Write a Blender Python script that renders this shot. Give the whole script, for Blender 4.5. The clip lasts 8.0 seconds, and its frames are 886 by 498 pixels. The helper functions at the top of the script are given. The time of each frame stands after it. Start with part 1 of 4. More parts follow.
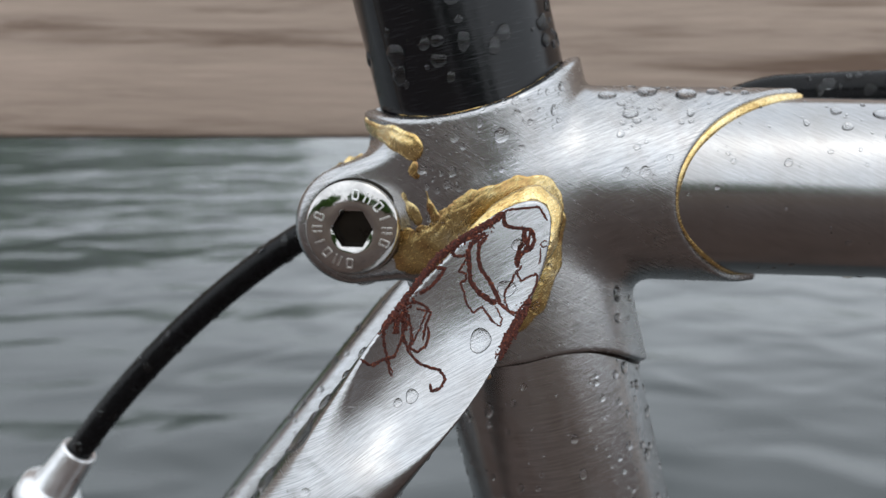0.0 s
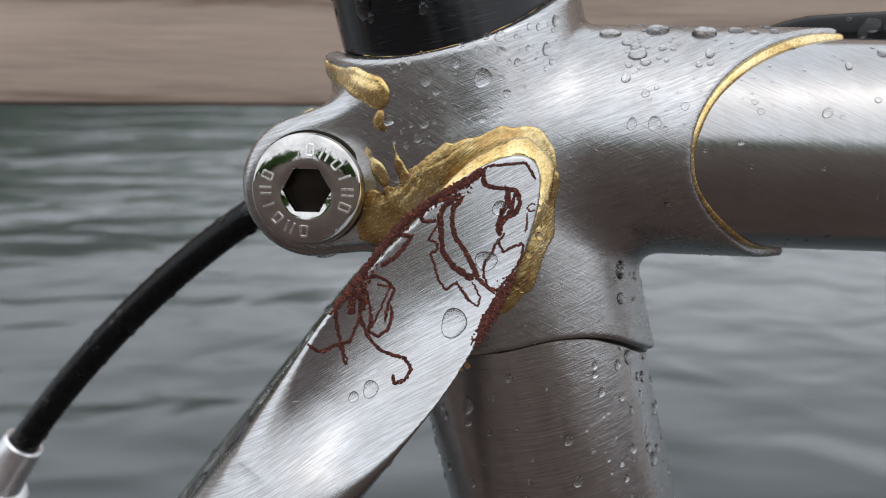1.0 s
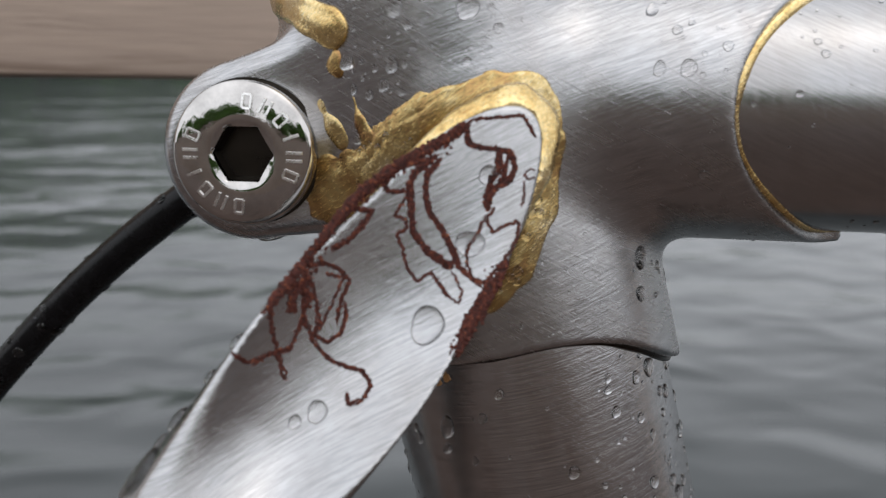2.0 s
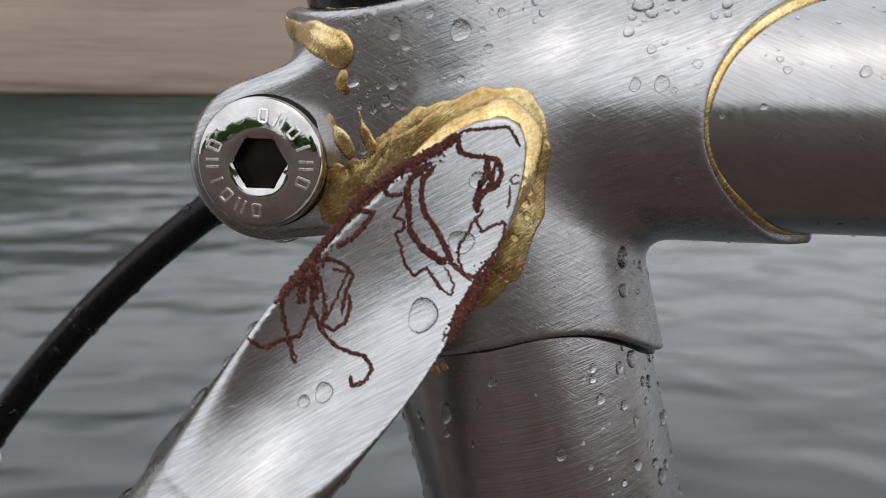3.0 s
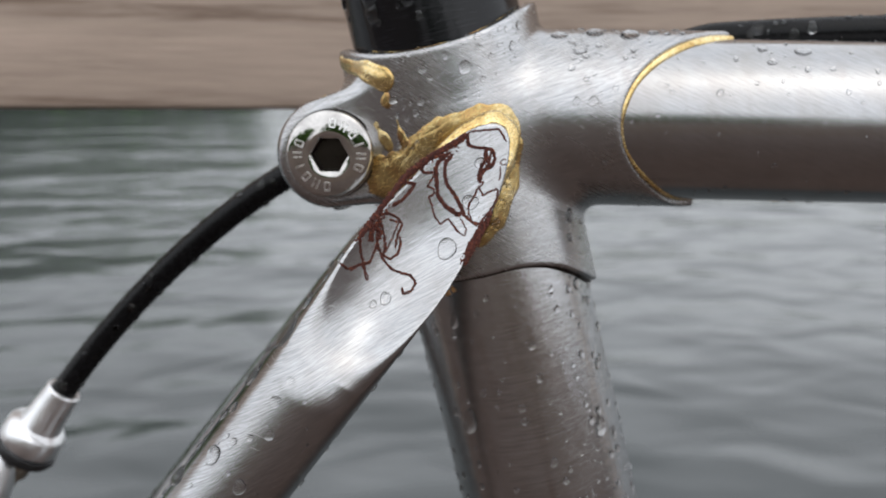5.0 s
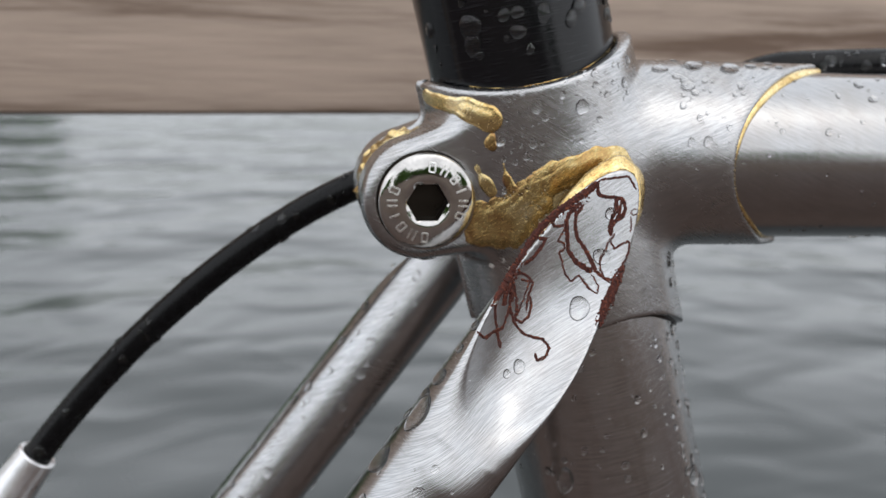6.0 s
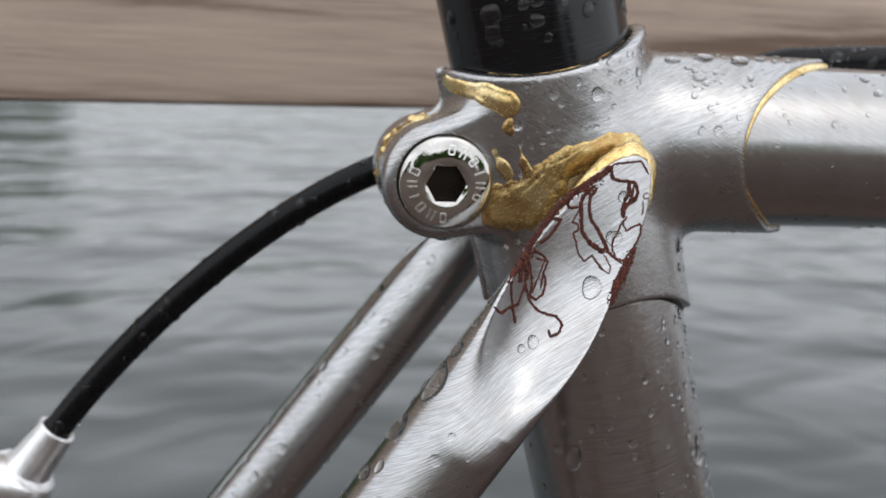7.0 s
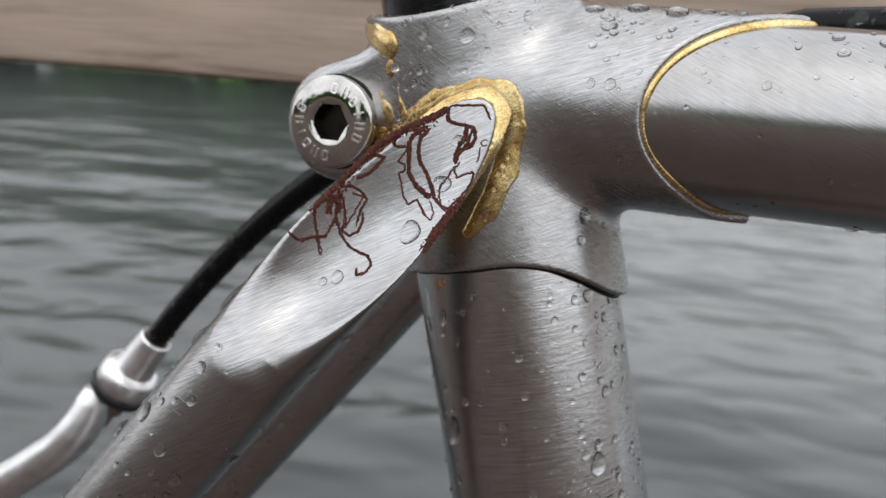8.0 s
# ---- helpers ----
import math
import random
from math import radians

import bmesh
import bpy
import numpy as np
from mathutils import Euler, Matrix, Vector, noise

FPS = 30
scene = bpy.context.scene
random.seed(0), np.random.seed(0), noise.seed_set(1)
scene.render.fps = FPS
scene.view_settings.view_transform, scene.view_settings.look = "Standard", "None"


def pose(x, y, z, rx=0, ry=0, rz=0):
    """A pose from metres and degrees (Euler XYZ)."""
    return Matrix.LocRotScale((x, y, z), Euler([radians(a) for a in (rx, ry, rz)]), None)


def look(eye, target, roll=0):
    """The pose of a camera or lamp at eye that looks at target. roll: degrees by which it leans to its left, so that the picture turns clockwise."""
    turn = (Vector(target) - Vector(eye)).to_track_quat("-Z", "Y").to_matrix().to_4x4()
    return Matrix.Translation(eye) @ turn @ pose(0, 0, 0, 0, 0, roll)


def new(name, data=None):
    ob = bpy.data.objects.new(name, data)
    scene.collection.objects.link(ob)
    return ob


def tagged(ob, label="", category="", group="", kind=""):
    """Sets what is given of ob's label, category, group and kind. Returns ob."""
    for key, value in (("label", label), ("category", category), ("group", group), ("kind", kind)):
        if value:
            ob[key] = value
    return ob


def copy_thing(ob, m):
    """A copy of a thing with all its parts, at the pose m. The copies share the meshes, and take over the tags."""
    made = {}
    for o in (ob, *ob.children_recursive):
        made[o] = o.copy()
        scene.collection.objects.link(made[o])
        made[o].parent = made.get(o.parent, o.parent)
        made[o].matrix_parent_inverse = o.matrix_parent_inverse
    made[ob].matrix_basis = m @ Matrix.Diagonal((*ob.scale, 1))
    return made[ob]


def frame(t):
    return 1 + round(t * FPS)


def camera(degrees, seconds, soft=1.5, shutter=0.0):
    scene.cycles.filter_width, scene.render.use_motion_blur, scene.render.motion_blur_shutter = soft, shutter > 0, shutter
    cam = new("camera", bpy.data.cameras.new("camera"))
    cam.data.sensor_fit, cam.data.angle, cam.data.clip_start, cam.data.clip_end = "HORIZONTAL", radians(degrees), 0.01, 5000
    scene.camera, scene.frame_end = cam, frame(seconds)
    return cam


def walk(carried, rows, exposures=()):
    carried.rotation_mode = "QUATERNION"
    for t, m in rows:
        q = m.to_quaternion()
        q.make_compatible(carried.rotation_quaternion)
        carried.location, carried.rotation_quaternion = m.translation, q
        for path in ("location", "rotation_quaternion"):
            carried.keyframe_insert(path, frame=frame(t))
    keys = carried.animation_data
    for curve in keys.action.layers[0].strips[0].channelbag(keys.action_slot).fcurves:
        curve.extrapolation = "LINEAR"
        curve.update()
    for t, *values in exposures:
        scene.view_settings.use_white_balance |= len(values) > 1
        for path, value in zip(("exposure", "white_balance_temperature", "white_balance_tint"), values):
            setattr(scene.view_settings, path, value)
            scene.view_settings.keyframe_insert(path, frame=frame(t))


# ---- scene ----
cam = camera(49.2, 8.0, 0.9)
cam.data.dof.use_dof, cam.data.dof.focus_distance, cam.data.dof.aperture_fstop = True, 0.103, 44.0
EYE, TILT = 0.95, -12.0
PATH = [
    (0, 0.00000, 0.00000, 0.00000, -0.000, 0.000, 0.000),
    (0.5, 0.00497, 0.00774, -0.00235, 0.482, -0.310, 0.277),
    (0.7, 0.00562, 0.01136, -0.00061, 0.629, -0.831, 0.271),
    (1, 0.00458, 0.02048, -0.00232, 0.622, -0.813, 0.413),
    (1.2, 0.00450, 0.02910, -0.00402, 0.372, -0.555, 0.522),
    (1.5, 0.00703, 0.03794, -0.00333, 0.514, -1.099, 0.484),
    (1.7, 0.00603, 0.04537, -0.00370, -0.018, -1.304, 0.559),
    (2.8, 0.00793, 0.03734, -0.00480, 1.549, -0.364, 0.897),
    (3, 0.00902, 0.03573, -0.00529, 1.775, -0.193, 0.683),
    (3.5, 0.00973, 0.03097, -0.00432, 1.830, 0.064, 0.660),
    (3.8, 0.01173, 0.02646, -0.00319, 1.782, 0.461, 0.598),
    (4, 0.01124, 0.02168, -0.00508, 1.472, 0.359, 0.521),
    (4.2, 0.00869, 0.00832, -0.00785, 1.357, 0.289, 0.394),
    (5.3, -0.01263, -0.01398, -0.01225, -5.384, 0.343, -0.728),
    (5.5, -0.02438, -0.01211, -0.00850, -7.834, -0.098, -1.063),
    (5.7, -0.03596, -0.00314, -0.00776, -10.456, -0.337, -1.245),
    (6, -0.04020, 0.00489, -0.00040, -13.197, -1.388, -1.632),
    (6.2, -0.04299, 0.00890, -0.00098, -14.879, -1.486, -1.859),
    (6.5, -0.05156, 0.01317, 0.00058, -17.084, -1.821, -1.833),
    (6.8, -0.05061, 0.00784, -0.00074, -16.391, -1.861, -1.280),
    (7, -0.04347, 0.00086, -0.00357, -13.111, -1.157, -0.606),
    (7.2, -0.02951, -0.01285, -0.00577, -6.833, -0.556, 1.329),
    (7.5, 0.00317, -0.00697, -0.01277, 2.123, 0.543, 3.802),
    (7.7, 0.02244, -0.00152, -0.01442, 7.902, 0.906, 5.405),
    (8, 0.04042, 0.00473, -0.01297, 15.031, -0.032, 7.169),
]
BASE = pose(0, 0, EYE, TILT, 0, 0)
walk(cam, [(t, BASE @ pose(x, y, z, 90 + pitch, 0, yaw) @ pose(0, 0, 0, 0, 0, roll)) for t, x, y, z, yaw, pitch, roll in PATH], [(0.0, 0.03, 6330, 7), (1.0, -0.03, 6420, 9), (1.5, -0.12, 6550, 10.4), (4.0, -0.12, 6550, 10.4), (5.3, 0.05, 6530, 9.0), (7.0, 0.04, 6540, 9.1), (8.0, 0.0, 6640, 9.4)])

# ---- light: a bright overcast sky ----
world = bpy.data.worlds.new("sky")
scene.world = world
world.use_nodes = True
wt = world.node_tree
sky = wt.nodes.new("ShaderNodeTexSky")
sky.sky_type, sky.sun_disc, sky.sun_elevation, sky.sun_rotation = "NISHITA", False, radians(55), radians(150)
sky.air_density, sky.dust_density = 1.0, 4.0
grey = wt.nodes.new("ShaderNodeHueSaturation")
grey.inputs["Saturation"].default_value = 0.5
wt.links.new(sky.outputs["Color"], grey.inputs["Color"])
cover = wt.nodes.new("ShaderNodeMix")
cover.data_type = "RGBA"
cover.inputs[0].default_value = 0.88
cover.inputs[7].default_value = (5.12, 5.3, 5.62, 1)
wt.links.new(grey.outputs["Color"], cover.inputs[6])
wt.links.new(cover.outputs[2], wt.nodes["Background"].inputs["Color"])
wt.nodes["Background"].inputs["Strength"].default_value = 0.275
sun = new("sun", bpy.data.lights.new("sun", "SUN"))
sun.data.energy, sun.data.angle, sun.data.color = 0.25, radians(90), (1.0, 1.0, 1.0)
sun.matrix_world = look((-2, -3, 6), (0, 0, 0))


# ---- materials ----
def shader(name):
    mat = bpy.data.materials.new(name)
    mat.use_nodes = True
    return mat, mat.node_tree, mat.node_tree.nodes["Principled BSDF"]


def add(nt, kind, **values):
    node = nt.nodes.new(kind)
    for key, value in values.items():
        node.inputs[key].default_value = value
    return node


def mapped(nt, scale=(1, 1, 1), turn=(0, 0, 0)):
    co = nt.nodes.new("ShaderNodeTexCoord")
    mp = add(nt, "ShaderNodeMapping", Scale=scale, Rotation=[radians(v) for v in turn])
    nt.links.new(co.outputs["Object"], mp.inputs["Vector"])
    return mp.outputs["Vector"]


def grained(nt, grain, turn):
    """Coordinates whose first, second and third axes are turned, then scaled."""
    co = nt.nodes.new("ShaderNodeTexCoord")
    mp = add(nt, "ShaderNodeMapping", Scale=[1.0 / v for v in grain], Rotation=[radians(v) for v in turn])
    mp.vector_type = "TEXTURE"
    nt.links.new(co.outputs["Object"], mp.inputs["Vector"])
    return mp.outputs["Vector"]


def noisy(nt, vector, scale, detail=4.0, rough=0.6, distortion=0.0):
    tex = add(nt, "ShaderNodeTexNoise", Scale=scale, Detail=detail, Roughness=rough, Distortion=distortion)
    nt.links.new(vector, tex.inputs["Vector"])
    return tex.outputs["Fac"]


def ramp(nt, fac, stops):
    node = nt.nodes.new("ShaderNodeValToRGB")
    els = node.color_ramp.elements
    while len(els) < len(stops):
        els.new(0.5)
    for el, (at, colour) in zip(els, stops):
        el.position, el.color = at, (*colour, 1) if len(colour) == 3 else colour
    nt.links.new(fac, node.inputs["Fac"])
    return node.outputs["Color"]


def grey_ramp(nt, fac, a, b, lo=0.3, hi=0.7):
    return ramp(nt, fac, [(lo, (a, a, a)), (hi, (b, b, b))])


def bumped(nt, bsdf, height, strength, distance, below=None):
    node = add(nt, "ShaderNodeBump", Strength=strength, Distance=distance)
    nt.links.new(height, node.inputs["Height"])
    if below:
        nt.links.new(below, node.inputs["Normal"])
    nt.links.new(node.outputs["Normal"], bsdf.inputs["Normal"])
    return node.outputs["Normal"]


def steel(name, grain, turn, rough=(0.2, 0.32), tone=(0.34, 0.46), warm=0.05, scratch=0.45, bloom=0.2, streaks=0.8, hatch=0.8):
    """Bare brushed steel: fine grain lines, some crossing scratches, faint brown bloom."""
    mat, nt, bsdf = shader(name)
    bsdf.inputs["Metallic"].default_value = 1.0
    lines = noisy(nt, grained(nt, grain, turn), 1.0, 5.0, 0.65)
    cross = noisy(nt, grained(nt, (grain[0] * 0.7, grain[1] * 0.9, grain[2] * 0.7), (turn[0], turn[1] + 48, turn[2])), 1.0, 3.0, 0.6, 0.4)
    cloud = noisy(nt, mapped(nt), 130.0, 4.0, 0.6)
    a, b = tone
    base = ramp(nt, cloud, [(0.2, (a, a * (1 - warm), a * (1 - 2 * warm))), (0.8, (b * 0.985, b, b * 1.03))])
    streak = add(nt, "ShaderNodeMix", Factor=1.0)
    streak.data_type, streak.blend_type = "RGBA", "MULTIPLY"
    streak.inputs[0].default_value = 1.0
    nt.links.new(base, streak.inputs[6])
    nt.links.new(grey_ramp(nt, lines, streaks, 1.1, 0.36, 0.62), streak.inputs[7])
    # brown bloom in upright streaks, with fine upright scratches in it
    stain = noisy(nt, grained(nt, (190, 190, 26), (0, -14, 0)), 1.0, 5.0, 0.6, 0.3)
    tarnish = nt.nodes.new("ShaderNodeMix")
    tarnish.data_type, tarnish.blend_type = "RGBA", "MULTIPLY"
    nt.links.new(ramp(nt, stain, [(0.5, (0, 0, 0)), (0.68, (bloom, bloom, bloom))]), tarnish.inputs[0])
    nt.links.new(streak.outputs[2], tarnish.inputs[6])
    tarnish.inputs[7].default_value = (0.5, 0.36, 0.28, 1)
    nt.links.new(tarnish.outputs[2], bsdf.inputs["Base Color"])
    mixed = nt.nodes.new("ShaderNodeMath")
    mixed.operation = "MULTIPLY_ADD"
    nt.links.new(cross, mixed.inputs[0])
    mixed.inputs[1].default_value = 0.22
    nt.links.new(grey_ramp(nt, cloud, rough[1] - 0.1, rough[0] - 0.1, 0.3, 0.75), mixed.inputs[2])
    nt.links.new(mixed.outputs[0], bsdf.inputs["Roughness"])
    first = bumped(nt, bsdf, lines, scratch, 0.00008)
    bumped(nt, bsdf, cross, scratch * hatch, 0.00006, first)
    return mat


def plain(name, colour, rough=0.5, metal=0.0, vary=0.25, scale=200.0, bump=0.15, dist=0.0002):
    mat, nt, bsdf = shader(name)
    bsdf.inputs["Metallic"].default_value = metal
    fac = noisy(nt, mapped(nt), scale, 5.0, 0.6)
    nt.links.new(ramp(nt, fac, [(0.3, [c * (1 - vary) for c in colour]), (0.7, [min(1, c * (1 + vary)) for c in colour])]), bsdf.inputs["Base Color"])
    nt.links.new(grey_ramp(nt, fac, max(0.02, rough * 0.8), min(1, rough * 1.2)), bsdf.inputs["Roughness"])
    bumped(nt, bsdf, fac, bump, dist)
    return mat


STEEL_SEAT = steel("brushed_steel_seat_tube", (200, 420, 7000), (0, -14, 0), rough=(0.12, 0.2), tone=(0.44, 0.56), warm=0.04, scratch=0.3, bloom=0.4, streaks=0.76)
STEEL_TOP = steel("brushed_steel_top_tube", (300, 420, 4800), (0, 24, 0), rough=(0.13, 0.2), tone=(0.37, 0.43), warm=0.03, scratch=0.1, bloom=0.12, streaks=0.95)
STEEL_LUG = steel("brushed_steel_lug", (330, 420, 5200), (0, -20, 0), rough=(0.19, 0.28), tone=(0.40, 0.48), warm=0.03, scratch=0.26, bloom=0.15, streaks=0.78)
STEEL_STAY = steel("brushed_steel_stay", (300, 420, 9000), (0, -27, 0), rough=(0.16, 0.24), tone=(0.41, 0.5), warm=0.02, scratch=0.32, bloom=0.1, streaks=0.76, hatch=0.2)
CHROME = plain("polished_chrome", (0.52, 0.50, 0.48), 0.05, 1.0, 0.2, 420.0, 0.10, 0.0003)
# the head's chrome made lighter: the marks' glint is put into the colour
LIT_CHROME = plain("chrome_with_painted_glint", (0.8, 0.79, 0.77), 0.28, 1.0, 0.1, 900.0, 0.2)
# dark steel of the washer; also shade in the socket and under the lug
STEEL_AND_SHADE = plain("dark_steel_and_shade", (0.03, 0.025, 0.02), 0.3, 0.9)
ALLOY = plain("cast_aluminium", (0.85, 0.85, 0.86), 0.34, 1.0, 0.1, 300.0)
DARK_ALLOY = plain("dull_alloy", (0.32, 0.29, 0.24), 0.4, 1.0, 0.2, 500.0)
RUBBER = plain("black_rubber", (0.012, 0.012, 0.013), 0.35, 0.0, 0.3, 500.0, 0.1)
HOUSING = plain("black_cable_housing", (0.004, 0.004, 0.0045), 0.26, 0.0, 0.3, 700.0, 0.12)
HOUSING.node_tree.nodes["Principled BSDF"].inputs["Specular IOR Level"].default_value = 0.18


def black_post():
    mat, nt, bsdf = shader("scratched_black_anodising")
    fine = noisy(nt, grained(nt, (220, 300, 7000), (0, -13, 0)), 1.0, 4.0, 0.7)
    cloud = noisy(nt, mapped(nt), 160.0)
    nt.links.new(ramp(nt, fine, [(0.57, (0.004, 0.004, 0.005)), (0.8, (0.04, 0.04, 0.043))]), bsdf.inputs["Base Color"])
    nt.links.new(grey_ramp(nt, cloud, 0.07, 0.15), bsdf.inputs["Roughness"])
    bumped(nt, bsdf, fine, 0.2, 0.00006)
    bsdf.inputs["Specular IOR Level"].default_value = 0.32
    return mat


POST_BLACK = black_post()


def brass_mat(name, stops, file=0.3):
    """Brazing brass: a ramp of tints in blots, file marks and fine pits."""
    mat, nt, bsdf = shader(name)
    bsdf.inputs["Metallic"].default_value = 0.9
    blot = noisy(nt, mapped(nt), 190.0, 4.0, 0.62, 0.5)
    fine = noisy(nt, mapped(nt), 2600.0, 4.0, 0.7)
    filed = noisy(nt, grained(nt, (500, 4200, 5200), (0, -35, 0)), 1.0, 4.0, 0.65)
    mix = add(nt, "ShaderNodeMix", Factor=0.35)
    nt.links.new(blot, mix.inputs[2])
    nt.links.new(filed, mix.inputs[3])
    tint = ramp(nt, mix.outputs[0], stops)
    pits = nt.nodes.new("ShaderNodeMix")
    pits.data_type, pits.blend_type = "RGBA", "MULTIPLY"
    pits.inputs[0].default_value = 1.0
    nt.links.new(tint, pits.inputs[6])
    nt.links.new(grey_ramp(nt, fine, 0.7, 1.06, 0.33, 0.52), pits.inputs[7])
    nt.links.new(pits.outputs[2], bsdf.inputs["Base Color"])
    nt.links.new(grey_ramp(nt, filed, 0.1, 0.32, 0.35, 0.7), bsdf.inputs["Roughness"])
    low = bumped(nt, bsdf, filed, file, 0.0001)
    bumped(nt, bsdf, fine, 0.25, 0.0001, low)
    return mat


BRASS = brass_mat("brazing_brass", [(0.36, (0.44, 0.27, 0.10)), (0.46, (0.62, 0.44, 0.18)), (0.55, (0.78, 0.60, 0.30)), (0.66, (0.86, 0.74, 0.46))], 0.15)
BURNT = brass_mat("burnt_brazing_brass", [(0.34, (0.30, 0.15, 0.08)), (0.44, (0.44, 0.28, 0.11)), (0.52, (0.54, 0.40, 0.17)), (0.60, (0.66, 0.53, 0.29)), (0.69, (0.54, 0.49, 0.39))], 0.4)
def rust_mat():
    """Wet dark rust: near-black brown, red-brown crumbs and a few orange ones."""
    mat, nt, bsdf = shader("dark_wet_rust")
    crumb = noisy(nt, mapped(nt), 3800.0, 3.0, 0.65)
    nt.links.new(ramp(nt, crumb, [(0.34, (0.026, 0.007, 0.005)), (0.5, (0.065, 0.016, 0.011)), (0.62, (0.13, 0.034, 0.02)), (0.72, (0.34, 0.12, 0.045))]), bsdf.inputs["Base Color"])
    nt.links.new(grey_ramp(nt, crumb, 0.35, 0.8), bsdf.inputs["Roughness"])
    bumped(nt, bsdf, crumb, 0.9, 0.0003)
    bsdf.inputs["Specular IOR Level"].default_value = 0.25
    return mat


RUST = rust_mat()
SPOT = plain("orange_brown_flux", (0.36, 0.19, 0.07), 0.5, 0.3, 0.4, 1800.0, 0.4)
FLUX = plain("glassy_pale_flux", (0.5, 0.47, 0.44), 0.25, 0.0, 0.4, 1500.0, 0.4)


def water_mat(name):
    mat, nt, bsdf = shader(name)
    bsdf.inputs["Base Color"].default_value = (1, 1, 1, 1)
    bsdf.inputs["Transmission Weight"].default_value = 1.0
    bsdf.inputs["IOR"].default_value = 1.333
    bsdf.inputs["Roughness"].default_value = 0.0
    return mat


DROP = water_mat("clear_water")


def weathered_wood(name, tone, along=0):
    """Grey weathered softwood: long wavy grain, silver bloom, dark streaks."""
    mat, nt, bsdf = shader(name)
    stretch = [2.0, 34.0, 34.0] if along == 0 else [34.0, 2.0, 34.0]
    vec = mapped(nt, stretch)
    broad = noisy(nt, vec, 1.0, 3.0, 0.55, 1.6)
    fine = noisy(nt, mapped(nt, [v * 7 for v in stretch]), 1.0, 4.0, 0.7, 0.3)
    mix = add(nt, "ShaderNodeMix", Factor=0.4)
    nt.links.new(broad, mix.inputs[2])
    nt.links.new(fine, mix.inputs[3])
    r, g, b = tone
    nt.links.new(ramp(nt, mix.outputs[0], [(0.38, (r * 0.42, g * 0.36, b * 0.32)), (0.48, (r * 0.97, g * 0.97, b * 0.97)), (0.6, (r * 1.25, g * 1.25, b * 1.26))]), bsdf.inputs["Base Color"])
    bsdf.inputs["Roughness"].default_value = 0.7
    bumped(nt, bsdf, mix.outputs[0], 0.4, 0.002)
    return mat


WOOD_RAIL = weathered_wood("weathered_rail_wood", (0.44, 0.345, 0.28))
WOOD_DECK = weathered_wood("wet_deck_wood", (0.05, 0.028, 0.019), 1)


def open_water():
    mat, nt, bsdf = shader("rippled_lake_water")
    bsdf.inputs["Base Color"].default_value = (0.035, 0.04, 0.04, 1)
    bsdf.inputs["Roughness"].default_value = 0.22
    bsdf.inputs["IOR"].default_value = 1.333
    swell = noisy(nt, mapped(nt, (0.3, 0.5, 1), (0, 0, 12)), 1.0, 1.0, 0.4, 0.4)
    big = noisy(nt, mapped(nt, (1.1, 1.5, 1), (0, 0, -18)), 1.0, 1.0, 0.4, 0.5)
    small = noisy(nt, mapped(nt, (3.4, 4.6, 1), (0, 0, 25)), 1.0, 0.0, 0.4, 0.4)
    low = bumped(nt, bsdf, swell, 1.0, 0.3)
    low = bumped(nt, bsdf, big, 1.0, 0.075, low)
    bumped(nt, bsdf, small, 1.0, 0.003, low)
    return mat


LAKE = open_water()
BARK = plain("brown_bark", (0.09, 0.07, 0.05), 0.9, 0.0, 0.4, 6.0, 0.5, 0.02)
LEAF = plain("green_leaves", (0.07, 0.155, 0.02), 0.6, 0.0, 0.5, 0.8, 0.1, 0.01)
UNSEEN_GROUND = plain("unseen_brown_ground", (0.07, 0.045, 0.03), 0.9, 0.0, 0.4, 2.5, 0.5, 0.03)
EARTH = plain("grassy_bank", (0.06, 0.08, 0.03), 0.9, 0.0, 0.4, 1.5, 0.4, 0.05)

# ---- the bicycle's own axes, in millimetres ahead of the first eye ----
ORIGIN = np.array((10.07, 144.25, 0.0))
UP = np.array((-0.2423, -0.1561, 0.9576))        # along the seat tube
FAR = np.array((0.0934, 0.9786, 0.1831))         # across the frame, away from the eye
FRONT = np.array((0.9657, -0.1338, 0.2225))
TOP_AT = 10.65                                   # where the top tube's axis meets the seat tube's
TOP_E, TOP_A = 0.9671, -0.2548                   # the top tube's direction in FRONT and UP


def place(p):
    """Millimetres ahead of the first eye to world metres, for rows of points."""
    m = np.array(BASE)
    return (np.asarray(p, float) * 0.001) @ m[:3, :3].T + m[:3, 3]


def bike(p):
    """Front, far, up of the bicycle to world metres."""
    p = np.asarray(p, float)
    return place(ORIGIN + p[..., :1] * FRONT + p[..., 1:2] * FAR + p[..., 2:3] * UP)


def thing(name, at, label, category, group="", kind=""):
    ob = new(name)
    ob.empty_display_size = 0.01
    ob.location = at
    return tagged(ob, label, category, group, kind)


